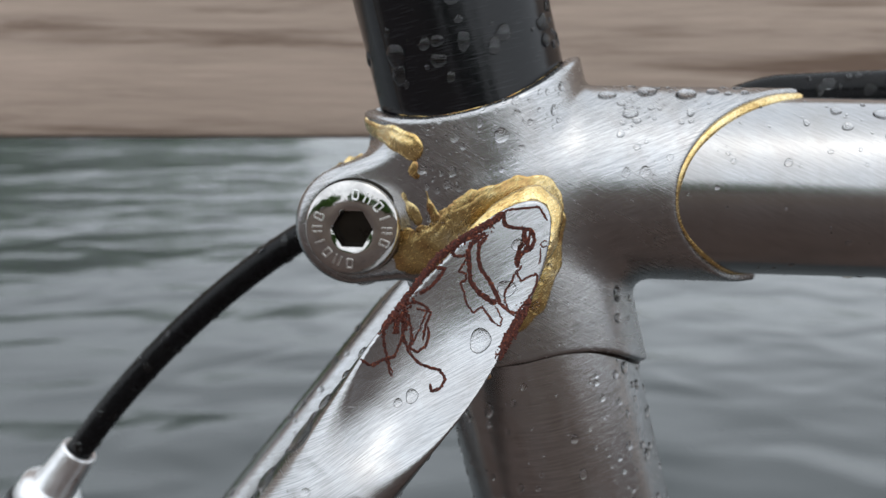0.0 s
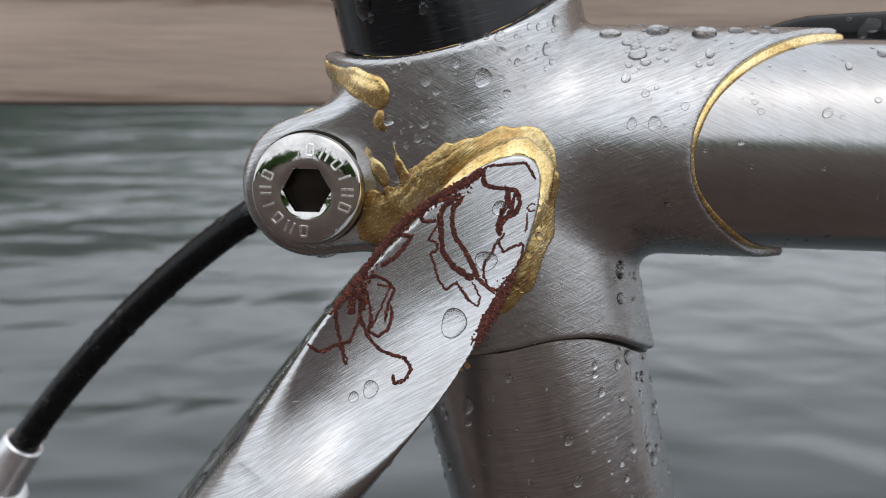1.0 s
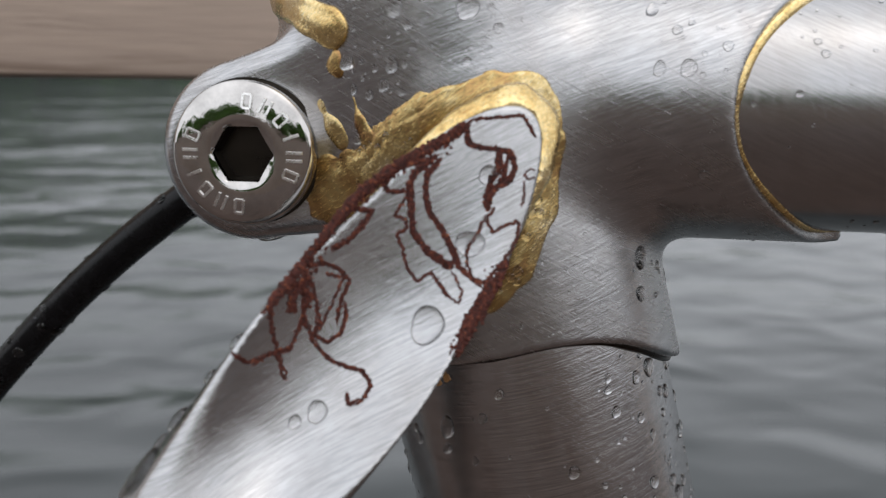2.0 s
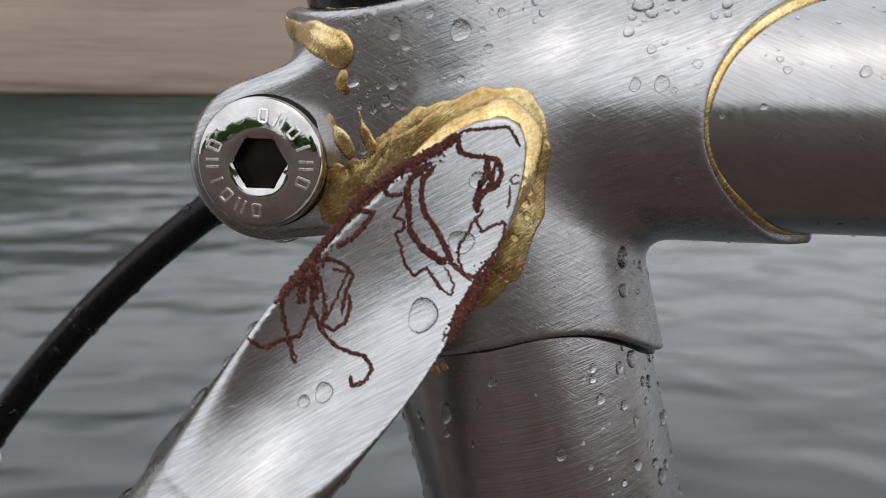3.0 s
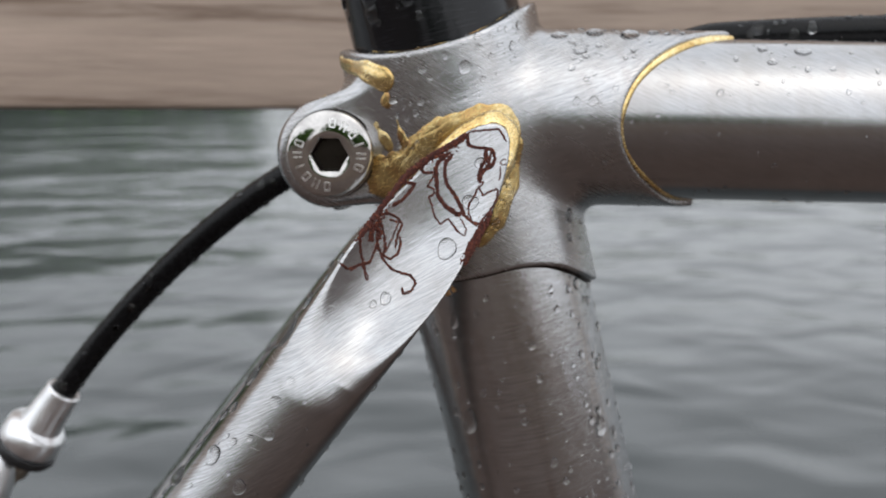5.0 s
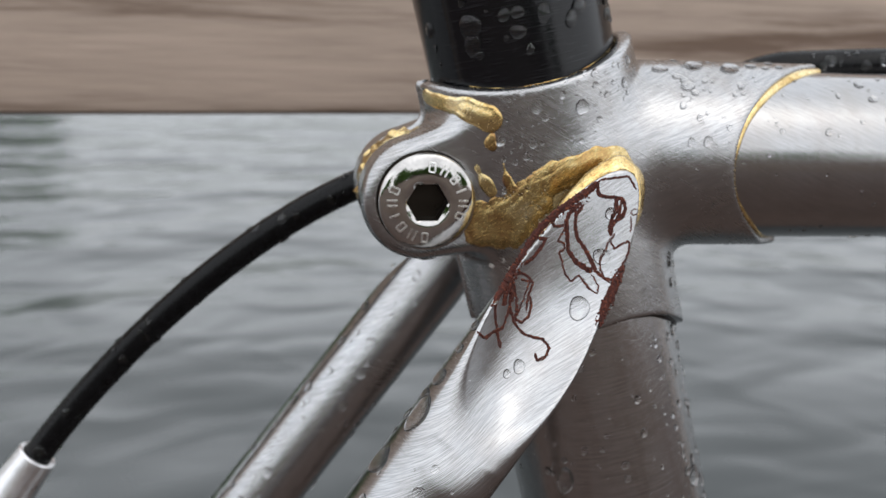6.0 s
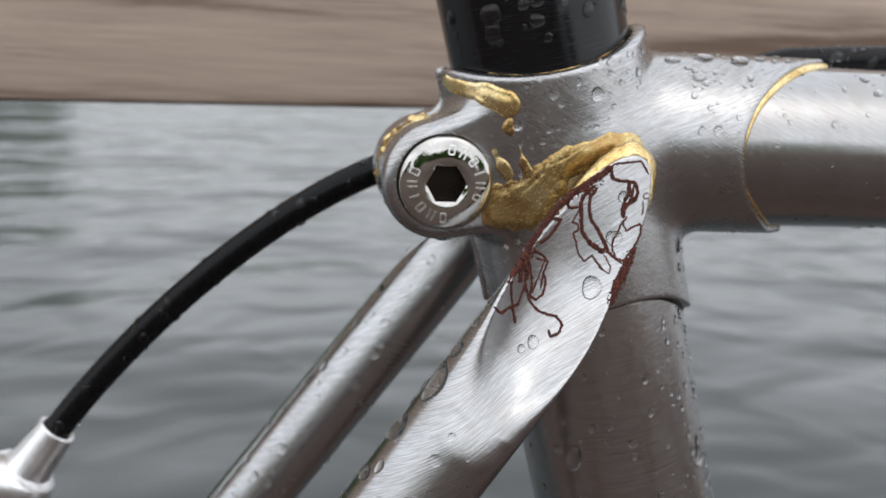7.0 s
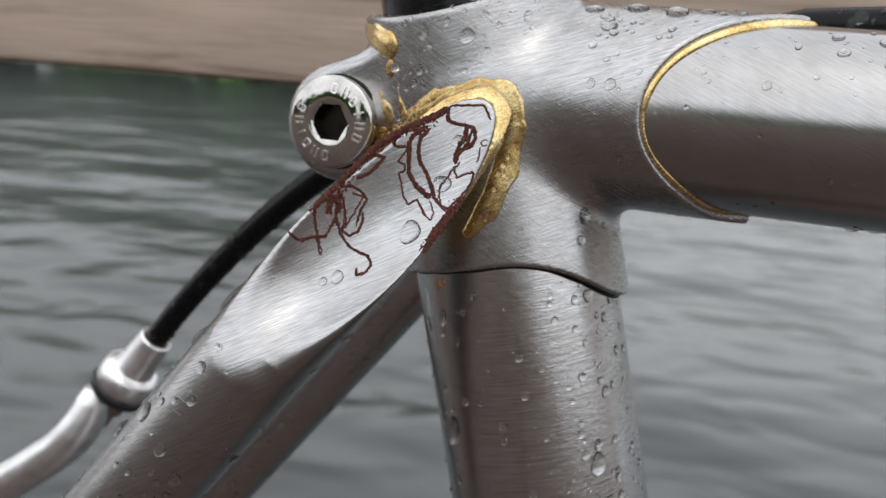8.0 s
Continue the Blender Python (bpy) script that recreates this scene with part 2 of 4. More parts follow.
def part(name, data, mat, parent=None, label="", smooth=True, sharp=True):
    """One mesh object from a bmesh or from (points, faces) in world metres, under its thing."""
    me = bpy.data.meshes.new(name)
    if not isinstance(data, bmesh.types.BMesh) and smooth:
        p = np.asarray(data[0])
        c = p - p.mean(0)
        k = np.array([f[:3] for f in data[1] if len(f) < 5], int)
        if np.einsum("ij,ij->i", c[k[:, 0]], np.cross(c[k[:, 1]], c[k[:, 2]])).sum() < 0:
            data = (p, [tuple(f)[::-1] for f in data[1]])
    if isinstance(data, bmesh.types.BMesh):
        data.to_mesh(me)
        data.free()
    else:
        me.from_pydata([tuple(v) for v in data[0]], [], [tuple(int(i) for i in f) for f in data[1]])
    me.materials.append(mat)
    me.update()
    if smooth:
        me.polygons.foreach_set("use_smooth", [True] * len(me.polygons))
        if sharp:
            me.set_sharp_from_angle(angle=radians(42))
    ob = new(name, me)
    if parent:
        ob.parent = parent
        at = parent.location if parent.data is None else Vector((0, 0, 0))
        ob.matrix_parent_inverse = Matrix.Translation(-at)
    if label:
        tagged(ob, label)
    return ob


def grid_faces(rows, cols, wrap=True):
    faces = []
    for i in range(rows - 1):
        for j in range(cols if wrap else cols - 1):
            k = (j + 1) % cols
            faces.append((i * cols + j, i * cols + k, (i + 1) * cols + k, (i + 1) * cols + j))
    return faces


def lathe(profile, origin, axis, side, n=64):
    """A turned solid: rows of (distance along the axis, radius) in mm; the ends are closed."""
    axis, side = np.asarray(axis, float), np.asarray(side, float)
    axis = axis / np.linalg.norm(axis)
    side = side - axis * (side @ axis)
    side = side / np.linalg.norm(side)
    other = np.cross(axis, side)
    ang = np.linspace(0, 2 * math.pi, n, endpoint=False)
    ring = np.cos(ang)[:, None] * side + np.sin(ang)[:, None] * other
    pts = np.concatenate([np.asarray(origin) + s * axis + r * ring for s, r in profile])
    faces = grid_faces(len(profile), n)
    faces.append(tuple(range(n - 1, -1, -1)))
    faces.append(tuple(range((len(profile) - 1) * n, len(profile) * n)))
    return pts, faces


def sweep(points, radius, n=20, flat=1.0, ref=(0.11, 0.23, 0.97)):
    """A round bar along a curve of points (mm or m, as given)."""
    pts = np.asarray(points, float)
    tan = np.gradient(pts, axis=0)
    tan /= np.linalg.norm(tan, axis=1)[:, None]
    ref = np.asarray(ref, float)
    out = []
    rad = np.broadcast_to(radius, (len(pts),))
    for p, t, r in zip(pts, tan, rad):
        a = np.cross(t, ref)
        a /= np.linalg.norm(a)
        b = np.cross(t, a)
        for k in range(n):
            w = 2 * math.pi * k / n
            out.append(p + r * (math.cos(w) * a + math.sin(w) * b * flat))
    faces = grid_faces(len(pts), n)
    faces.append(tuple(range(n - 1, -1, -1)))
    faces.append(tuple(range((len(pts) - 1) * n, len(pts) * n)))
    return np.array(out), faces


def bezier(p, n=60):
    s = np.linspace(0, 1, n)[:, None]
    p = np.asarray(p, float)
    return (1 - s) ** 3 * p[0] + 3 * s * (1 - s) ** 2 * p[1] + 3 * s * s * (1 - s) * p[2] + s ** 3 * p[3]


def smin(a, b, k):
    h = np.clip(0.5 + 0.5 * (b - a) / k, 0, 1)
    return b + (a - b) * h - k * h * (1 - h)


def smax(a, b, k):
    return -smin(-a, -b, k)


def wob(p, f, seed=0.0):
    """Smooth unevenness between about -1 and 1."""
    x, y, z = p[..., 0] * f, p[..., 1] * f, p[..., 2] * f
    return (np.sin(1.7 * x + 2.1 * y - 1.1 * z + seed) + np.sin(-1.3 * x + 0.7 * y + 2.3 * z + 2.1 * seed)
            + np.sin(2.9 * x - 1.9 * y + 0.8 * z + 0.7 * seed + 1.0) + np.sin(0.6 * x + 3.1 * y + 1.9 * z - seed)) / 3.0


def surface_net(f, lo, hi, h):
    """The zero surface of a signed distance f as points and quads."""
    axes = [np.arange(lo[i], hi[i] + h, h) for i in range(3)]
    g = np.stack(np.meshgrid(*axes, indexing="ij"), -1)
    d = f(g)
    s = d < 0
    c = [(i, j, k) for i in (0, 1) for j in (0, 1) for k in (0, 1)]

    def cut(a, o):
        return a[o[0]:a.shape[0] - 1 + o[0], o[1]:a.shape[1] - 1 + o[1], o[2]:a.shape[2] - 1 + o[2]]

    count = sum(cut(s, o).astype(int) for o in c)
    live = (count > 0) & (count < 8)
    ids = -np.ones(live.shape, int)
    ids[live] = np.arange(live.sum())
    total, hits = np.zeros((live.sum(), 3)), np.zeros((live.sum(), 1))
    for o in c:
        for ax in range(3):
            if o[ax] == 0:
                q = list(o)
                q[ax] = 1
                da, db = cut(d, o)[live], cut(d, q)[live]
                ga = np.stack([cut(g[..., i], o)[live] for i in range(3)], -1)
                cross = ((da < 0) != (db < 0))[:, None]
                step = np.zeros(3)
                step[ax] = h
                with np.errstate(all="ignore"):
                    w = np.where(cross[:, 0], da / (da - db), 0)[:, None]
                total += np.where(cross, ga + w * step, 0)
                hits += cross
    pts = total / np.maximum(hits, 1)
    for _ in range(3):
        v = f(pts)[:, None]
        grad = np.stack([f(pts + e) - f(pts - e) for e in np.eye(3) * 0.02], -1) / 0.04
        pts = pts - np.clip(v, -0.3 * h, 0.3 * h) * grad / np.maximum((grad ** 2).sum(-1, keepdims=True), 0.2)
    faces = []
    for ax in range(3):
        u, w = (ax + 1) % 3, (ax + 2) % 3
        sl = [slice(1, -1)] * 3
        sl[ax] = slice(0, -1)
        s2 = list(sl)
        s2[ax] = slice(1, None)
        a, b = s[tuple(sl)], s[tuple(s2)]
        at = np.argwhere(a != b)
        flip = a[tuple(at.T)]
        at[:, u] += 1
        at[:, w] += 1
        quad = []
        for du, dw in ((-1, -1), (0, -1), (0, 0), (-1, 0)):
            q = at.copy()
            q[:, u] += du
            q[:, w] += dw
            quad.append(ids[tuple(q.T)])
        quad = np.stack(quad, 1)
        quad[~flip] = quad[~flip][:, ::-1]
        faces.append(quad[(quad >= 0).all(1)])
    return pts, np.concatenate(faces)


# ---- the bicycle frame ----
SEAT_R, POST_R, TOP_R, LUG_R, TOP_LUG_R = 14.6, 13.6, 12.7, 16.05, 13.9
BOLT = np.array((-19.4, -14.1, 10.0))


def seam_at(sn):
    """Where the lug ends along the top tube, by the sine of the angle round it: long points above and below."""
    return 24.5 + 18.0 * (1 - np.sqrt(np.clip(1 - sn * sn, 0, 1))) - 4.0 * np.clip(-sn, 0, 1) ** 8


def lug_sdf(p):
    e, n, a = p[..., 0], p[..., 1], p[..., 2]
    rad = np.hypot(e, n)
    c = e / np.maximum(rad, 1e-6)
    top = 21.9 + 3.4 * np.abs(c) ** 2.2
    low = -12.9 - 7.6 * np.clip(c, 0, 1) ** 3
    seat = smax(smax(rad - LUG_R, a - top, 0.9), (low - a) * 0.9, 0.35)
    tau = e * TOP_E + (a - TOP_AT) * TOP_A
    h = -e * TOP_A + (a - TOP_AT) * TOP_E
    tr = np.hypot(h, n)
    sn = h / np.maximum(tr, 1e-6)
    tube = np.maximum(smax(tr - TOP_LUG_R, (tau - seam_at(sn)) * 0.62, 0.5), -tau)
    d = smin(seat, tube, 3.4 - 2.3 * np.clip((a - 12) / 7, 0, 1))
    # binder ears
    ax, az = BOLT[0] - 0.3, BOLT[2]
    bx, bz = -9.0, 9.9
    k = np.clip(((e - ax) * (bx - ax) + (a - az) * (bz - az)) / ((bx - ax) ** 2 + (bz - az) ** 2), 0, 1)
    flat = np.hypot(e - ax - k * (bx - ax), a - az - k * (bz - az)) - 8.5 - 1.3 * k
    ear = np.hypot(np.maximum(flat + 2.0, 0), np.maximum(np.abs(n) - 9.6, 0)) - 2.0
    ear = np.maximum(ear, flat)
    d = smin(d, ear, 3.0)
    slot = np.maximum(np.abs(n) - 2.8, e + 12.8)
    d = smax(d, -slot, 0.8)
    d = smax(d, a - top, 0.6)
    return smax(d, -np.maximum(rad - POST_R - 0.35, 14.0 - a), 0.6)


frame_set = thing("bicycle_frame", Vector(bike((0, 0, -60))), "bare brushed steel lugged bicycle frame, wet with rain drops", "bicycle frame")

pts, faces = surface_net(lug_sdf, (-30.5, -17.5, -23), (48, 17.5, 28), 0.38)
part("seat_lug", (bike(pts), faces), STEEL_LUG, frame_set, "brushed steel seat lug with binder ears", sharp=False)
pts, faces = lathe([(-330, SEAT_R), (-12, SEAT_R), (12, SEAT_R)], ORIGIN, UP, FRONT, 96)
part("seat_tube", (place(pts), faces), STEEL_SEAT, frame_set, "brushed steel seat tube with brown bloom")
TOP_DIR = TOP_E * FRONT + TOP_A * UP
pts, faces = lathe([(14, TOP_R), (60, TOP_R), (420, TOP_R)], ORIGIN + TOP_AT * UP, TOP_DIR, UP, 96)
part("top_tube", (place(pts), faces), STEEL_TOP, frame_set, "brushed steel top tube")

# the seat stays: tubes whose upper ends are cut to a slanting hollow
STAY_P, STAY_R = np.array((-6.42, 119.24, -20.0)), 7.2
STAY_D = np.array((0.6054, -0.1227, 0.7863))
STAY_M = np.array((-0.0448, -0.9917, -0.1202))
STAY_V = np.array((0.7946, 0.0376, -0.6060))
FAR_P, FAR_R = np.array((-11.79, 174.96, -20.0)), 6.6
FAR_D = np.array((0.6140, -0.1849, 0.7674))


def hollow(u, v):
    """Height of the scooped face over the stay's axis: a spoon-shaped trough that narrows and ends low on the tube."""
    d = 13.0 - u
    edge = -2.3 + 0.2 * d + 0.12 * (d + np.sqrt(d * d + 16)) - 0.0018 * np.maximum(d, 0) ** 2 + 0.025 * np.maximum(d - 20.5, 0) ** 2
    wide = 51.84 - np.clip(edge, 0, 6.6) ** 2
    depth = 3.4 * np.where(u > 0, np.exp(-(u / 18.0) ** 2), 0.5 - 0.5 * np.cos(math.pi * np.clip((u + 12) / 12, 0, 1)))
    return edge - depth * (1 - v * v / wide)


def cap_end(v):
    """How far up the stay the leaf-shaped tip of its cap reaches."""
    return 31.45 - 0.27 * (v + 0.3) ** 2


def stay_solid(q):
    """A tube along its first axis with the hollow cut into its third; worn, softer edges low down."""
    u, v, w = q[..., 0], q[..., 1], q[..., 2]
    soft = 0.4 + 3.4 * np.exp(-((u + 8) / 7.0) ** 2)
    tip = (u - cap_end(v)) / np.sqrt(1 + (0.54 * (v + 0.3)) ** 2)
    return smax(-smin(STAY_R - np.hypot(v, w), (hollow(u, v) - w) * 0.85, soft), tip, 0.35)


def stay_mesh(origin, d, v, m, k=1.0):
    pts, faces = surface_net(lambda q: np.maximum(stay_solid(q), -26 - q[..., 0]), (-27, -8, -8), (33.5, 8, 8), 0.27)
    keep = pts[:, 0] > -26.2
    tube, sides = lathe([(-330, STAY_R), (-150, STAY_R), (-24.6, STAY_R + 0.02)], (0, 0, 0), (1, 0, 0), (0, 1, 0), 96)
    sides = [f[::-1] for f in sides[:-2]]
    pts = np.concatenate([pts, tube])
    faces = [tuple(f) for f in faces] + [tuple(i + len(keep) for i in f) for f in sides]
    return place(origin + pts[:, :1] * d + k * (pts[:, 1:2] * v + pts[:, 2:3] * m)), faces


near_stay = part("seat_stay", stay_mesh(STAY_P, STAY_D, STAY_V, STAY_M), STEEL_STAY, frame_set,
                 "brushed steel seat stay with a hollowed slanting cap and rust veins", sharp=False)
fm = FAR - FAR_D * (FAR @ FAR_D)
fm /= np.linalg.norm(fm)
part("seat_stay", stay_mesh(FAR_P, FAR_D, np.cross(FAR_D, fm), fm, FAR_R / STAY_R), STEEL_STAY, frame_set,
     "brushed steel seat stay on the far side", sharp=False)


def stay_sdf(x):
    q = x - STAY_P
    return stay_solid(np.stack([q @ STAY_D, q @ STAY_V, q @ STAY_M], -1))


def to_mm(p):
    return ORIGIN + p[..., :1] * FRONT + p[..., 1:2] * FAR + p[..., 2:3] * UP


def fillet_sdf(p):
    """Brass that fills the joint between the stay's cap and the lug."""
    stay, lug = stay_sdf(to_mm(p)), lug_sdf(p)
    ragged = 0.35 * wob(p, 0.3) + 0.12 * wob(p, 1.0, 3.0)
    body = smin(stay, lug, 13.0) + 0.1
    q = to_mm(p) - STAY_P
    u, v, w = q @ STAY_D, q @ STAY_V, q @ STAY_M
    rim = stay - 1.5 - 2.4 * np.clip(-v / 6, 0, 1) * np.clip((24 - u) / 7, 0, 1) - 0.6 * ragged
    low = 4.0 - u + 1.5 * ragged
    over = w - hollow(u, np.clip(v, -7.2, 7.2)) + 0.3 + 0.5 * np.clip(v / 5, 0, 1) + 0.1 * wob(p, 0.5, 6.0) + 0.55 * np.maximum(stay, 0)
    return np.maximum(smax(smax(body, rim, 1.0), over, 0.8), np.maximum(low, -(stay + 0.15)))


pts, faces = surface_net(fillet_sdf, (-24, -31, -14), (13, -11, 18), 0.4)
part("brass_fillet", (bike(pts), faces), BRASS, frame_set, "golden brass brazing round the stay cap", sharp=False)


def smear(name, spots, seed, lift=0.22, rag=1.0, mat=BURNT):
    """A thin ragged brass run on the lug: rows of front, far, up, radius."""
    spots = np.array(spots, float)
    for spot in spots:
        if math.hypot(spot[0], spot[1]) < 16.4:
            spot[:2] *= LUG_R / math.hypot(spot[0], spot[1])

    def f(p):
        d = np.full(p.shape[:-1], 99.0)
        for a, b in zip(spots[:-1], spots[1:]):
            ab = b[:3] - a[:3]
            k = np.clip(((p - a[:3]) @ ab) / (ab @ ab), 0, 1)
            d = smin(d, np.linalg.norm(p - a[:3] - k[..., None] * ab, axis=-1) - (a[3] + k * (b[3] - a[3])), 1.0)
        d = d + rag * (0.3 * wob(p, 0.55, seed) + 0.12 * wob(p, 1.3, seed + 2))
        lug = lug_sdf(p)
        return smin(smax(d, lug - lift - 0.05 * wob(p, 0.8, seed + 5), 0.35), smax(d + 1.0, lug - lift * 1.5, 0.6), 0.6)

    reach = spots[:, 3].max() + 1.5
    q = surface_net(f, spots[:, :3].min(0) - reach, spots[:, :3].max(0) + reach, 0.3)
    return part(name, (bike(q[0]), q[1]), mat, frame_set, "ragged golden brass run", sharp=False)


smear("brass_run", [(-14.6, -5.0, 23.0, 1.1), (-10.6, -11.5, 20.6, 1.5), (-8.6, -13.2, 18.9, 1.9)], 1.0, 0.35, 0.3, BRASS)
smear("brass_run", [(-8.6, -13.1, 16.6, 0.5), (-9.0, -12.8, 15.6, 0.75), (-8.8, -12.9, 15.0, 0.5)], 2.0, 0.25, 0.4)
smear("brass_run", [(-11.0, -11.6, 15.4, 0.4), (-11.3, -11.4, 12.5, 0.7), (-10.6, -11.9, 10.2, 1.0), (-10.2, -12.2, 9.0, 0.9)], 5.0, 0.12, 0.6)
smear("brass_run", [(-8.0, -13.5, 12.6, 0.3), (-8.0, -13.5, 10.4, 0.6), (-7.6, -13.8, 8.4, 0.9)], 9.0, 0.08, 0.7)
smear("brass_run", [(-12.0, -11.2, 7.4, 1.0), (-12.4, -11.2, 4.6, 3.0), (-9.5, -12.8, 4.4, 3.6), (-5.5, -14.8, 7.4, 2.8), (-2.5, -15.5, 10.2, 1.7)], 4.0, 0.05)
smear("brass_run", [(18.2, -11.4, -1.0, 0.4), (18.7, -11.4, -1.2, 0.5)], 6.0, 0.1)

# the thin brass that has run over the lug all round the cap: front, up, radius
path = [(e, -math.sqrt(15.8 ** 2 - e * e), z, r) for e, z, r in ((-8.6, 5.0, 2.0), (-4.3, 8.4, 2.0), (-0.4, 9.7, 1.9), (3.5, 9.9, 1.9), (6.4, 9.5, 1.9), (7.3, 7.5, 1.8), (7.3, 5.0, 1.7))]
smear("brass_run", path, 8.0, 0.12, 0.6)
path = [(e, -math.sqrt(15.8 ** 2 - e * e), z, r) for e, z, r in ((7.2, 5.0, 1.8), (5.4, -0.5, 1.7), (2.6, -5.0, 1.5), (-0.6, -7.8, 0.9))]
smear("brass_run", path, 11.0, 0.14, 0.5)


def flake(name, e, z, r, seed, mat, label):
    """A thin ragged scab on the seat tube or lug."""
    rng = random.Random(seed)
    rad = SEAT_R if z < -13 else LUG_R
    n = -math.sqrt(rad * rad - e * e)
    out = np.array((e, n, 0.0)) / rad
    side = np.cross((0, 0, 1), out)
    foot, crest = [], []
    for k in range(12):
        w = k * math.pi / 6
        m = r * rng.uniform(0.6, 1.15)
        d = math.cos(w) * side + math.sin(w) * np.array((0, 0, 1.0))
        foot.append(np.array((e, n, z)) + m * d - 0.15 * out)
        crest.append(np.array((e, n, z)) + 0.6 * m * d + rng.uniform(0.06, 0.16) * out)
    return part(name, (bike(np.array(foot + crest)), grid_faces(2, 12) + [tuple(range(12, 24))]), mat, frame_set, label)


flake("brass_spot", -7.4, -14.7, 0.9, 3, SPOT, "orange-brown brass spot below the lug")
flake("brass_spot", -6.3, -14.4, 0.7, 4, SPOT, "orange-brown brass spot below the lug")
for e, z, r, seed in ((-11.0, -0.8, 0.9, 5), (-12.4, -1.6, 0.7, 6), (-10.2, -2.2, 0.6, 7)):
    flake("flux_flake", e, z, r, seed, FLUX, "pale grey flake of burnt flux")


def seam_curve(lift):
    """The lug's edge on the top tube."""
    w = np.linspace(0, 2 * math.pi, 400)
    sn = np.sin(w)
    seam = seam_at(sn)
    r = TOP_R + lift
    h, n = r * sn, -r * np.cos(w)
    return np.stack([seam * TOP_E - h * TOP_A, n, TOP_AT + seam * TOP_A + h * TOP_E], -1)


rim = seam_curve(-0.2)
rise = np.clip(np.sin(np.linspace(0, 2 * math.pi, 400)), 0, 1)
pts, faces = sweep(bike(rim + 0.35 * rise[:, None] * np.array((TOP_E, 0, TOP_A))), 0.0005 * (1 + 0.7 * np.sqrt(rise) + 0.2 * wob(rim, 0.25, 1.0)), 10)
part("brass_seam", (pts, faces), BRASS, frame_set, "thin golden brass line along the lug's edge")

# the shade under the lug's lip, added as a thin dark bar
w = np.linspace(0, 2 * math.pi, 240)
edge = np.stack([(SEAT_R + 0.15) * np.cos(w), (SEAT_R + 0.15) * np.sin(w), -13.0 - 7.6 * np.clip(np.cos(w), 0, 1) ** 3], -1)
pts, faces = sweep(bike(edge), 0.00028 * (1 + 0.3 * wob(edge, 0.4, 2.0)), 8)
part("lip_shade", (pts, faces), STEEL_AND_SHADE, frame_set, "dark line standing in for the shade under the lug's lower edge")

w = np.linspace(1.25 * math.pi, 1.9 * math.pi, 120)
mouth = np.stack([(POST_R + 0.2) * np.cos(w), (POST_R + 0.2) * np.sin(w), 21.75 + 3.4 * np.abs(np.cos(w)) ** 2.2], -1)
pts, faces = sweep(bike(mouth), np.maximum(0.00009 * (0.5 + wob(mouth, 0.5, 3.0)), 0.00001), 8)
part("brass_residue", (pts, faces), BURNT, frame_set, "faint brass residue in the lug's mouth")

# ---- seat post ----
post = thing("seat_post", Vector(bike((0, 0, 24))), "scratched black seat post beaded with water, clamped in the lug", "seat post")
pts, faces = lathe([(-6, POST_R), (20, POST_R), (200, POST_R)], ORIGIN, UP, FRONT, 96)
part("post_tube", (place(pts), faces), POST_BLACK, post)

# ---- binder bolt ----
bolt = thing("binder_bolt", Vector(bike(BOLT + (0, 2.5, 0))), "chromed socket head binder bolt with raised marks round its face", "bolt")
def bolt_head():
    n = 96
    w = np.linspace(0, 2 * math.pi, n, endpoint=False)
    hexr = 2.35 / np.cos((w + 0.25) % (math.pi / 3) - math.pi / 6)
    rings = [(2.7, 6.4), (0.8, 6.6), (0.62, 6.55), (0.42, 6.35), (0.32, 6.0), (0.22, 5.5), (0.09, 4.7), (0.0, 3.6), (0.0, 3.25), (0.08, 2.95)]
    rows = [np.stack([r * np.cos(w), np.full(n, s), r * np.sin(w)], -1) for s, r in rings]
    for s, k in ((0.2, 1.06), (0.55, 1.0)):
        rows.append(np.stack([hexr * k * np.cos(w), np.full(n, s), hexr * k * np.sin(w)], -1))
    well = [np.stack([hexr * k * np.cos(w), np.full(n, s), hexr * k * np.sin(w)], -1) for s, k in ((0.55, 1.0), (5.2, 0.98))]
    floor = grid_faces(2, n) + [tuple(range(n, 2 * n))]
    return (bike(np.concatenate(rows) + BOLT), grid_faces(len(rows), n)), (bike(np.concatenate(well) + BOLT), floor)


head, well = bolt_head()
part("bolt_head", head, CHROME, bolt)
# the hole's inner shade is put into its near-black colour
part("hex_socket", well, STEEL_AND_SHADE, bolt, "hexagon socket, the shade in its well painted dark")
pts, faces = lathe([(5.6, 3.0), (26.0, 3.0)], to_mm(BOLT), FAR, UP, 32)
part("bolt_shank", (place(pts), faces), CHROME, bolt)
pts, faces = lathe([(2.3, 6.6), (2.3, 6.8), (2.75, 6.8), (2.75, 6.6)], to_mm(BOLT), FAR, UP, 64)
part("washer", (place(pts), faces), STEEL_AND_SHADE, bolt, "dark washer under the head")


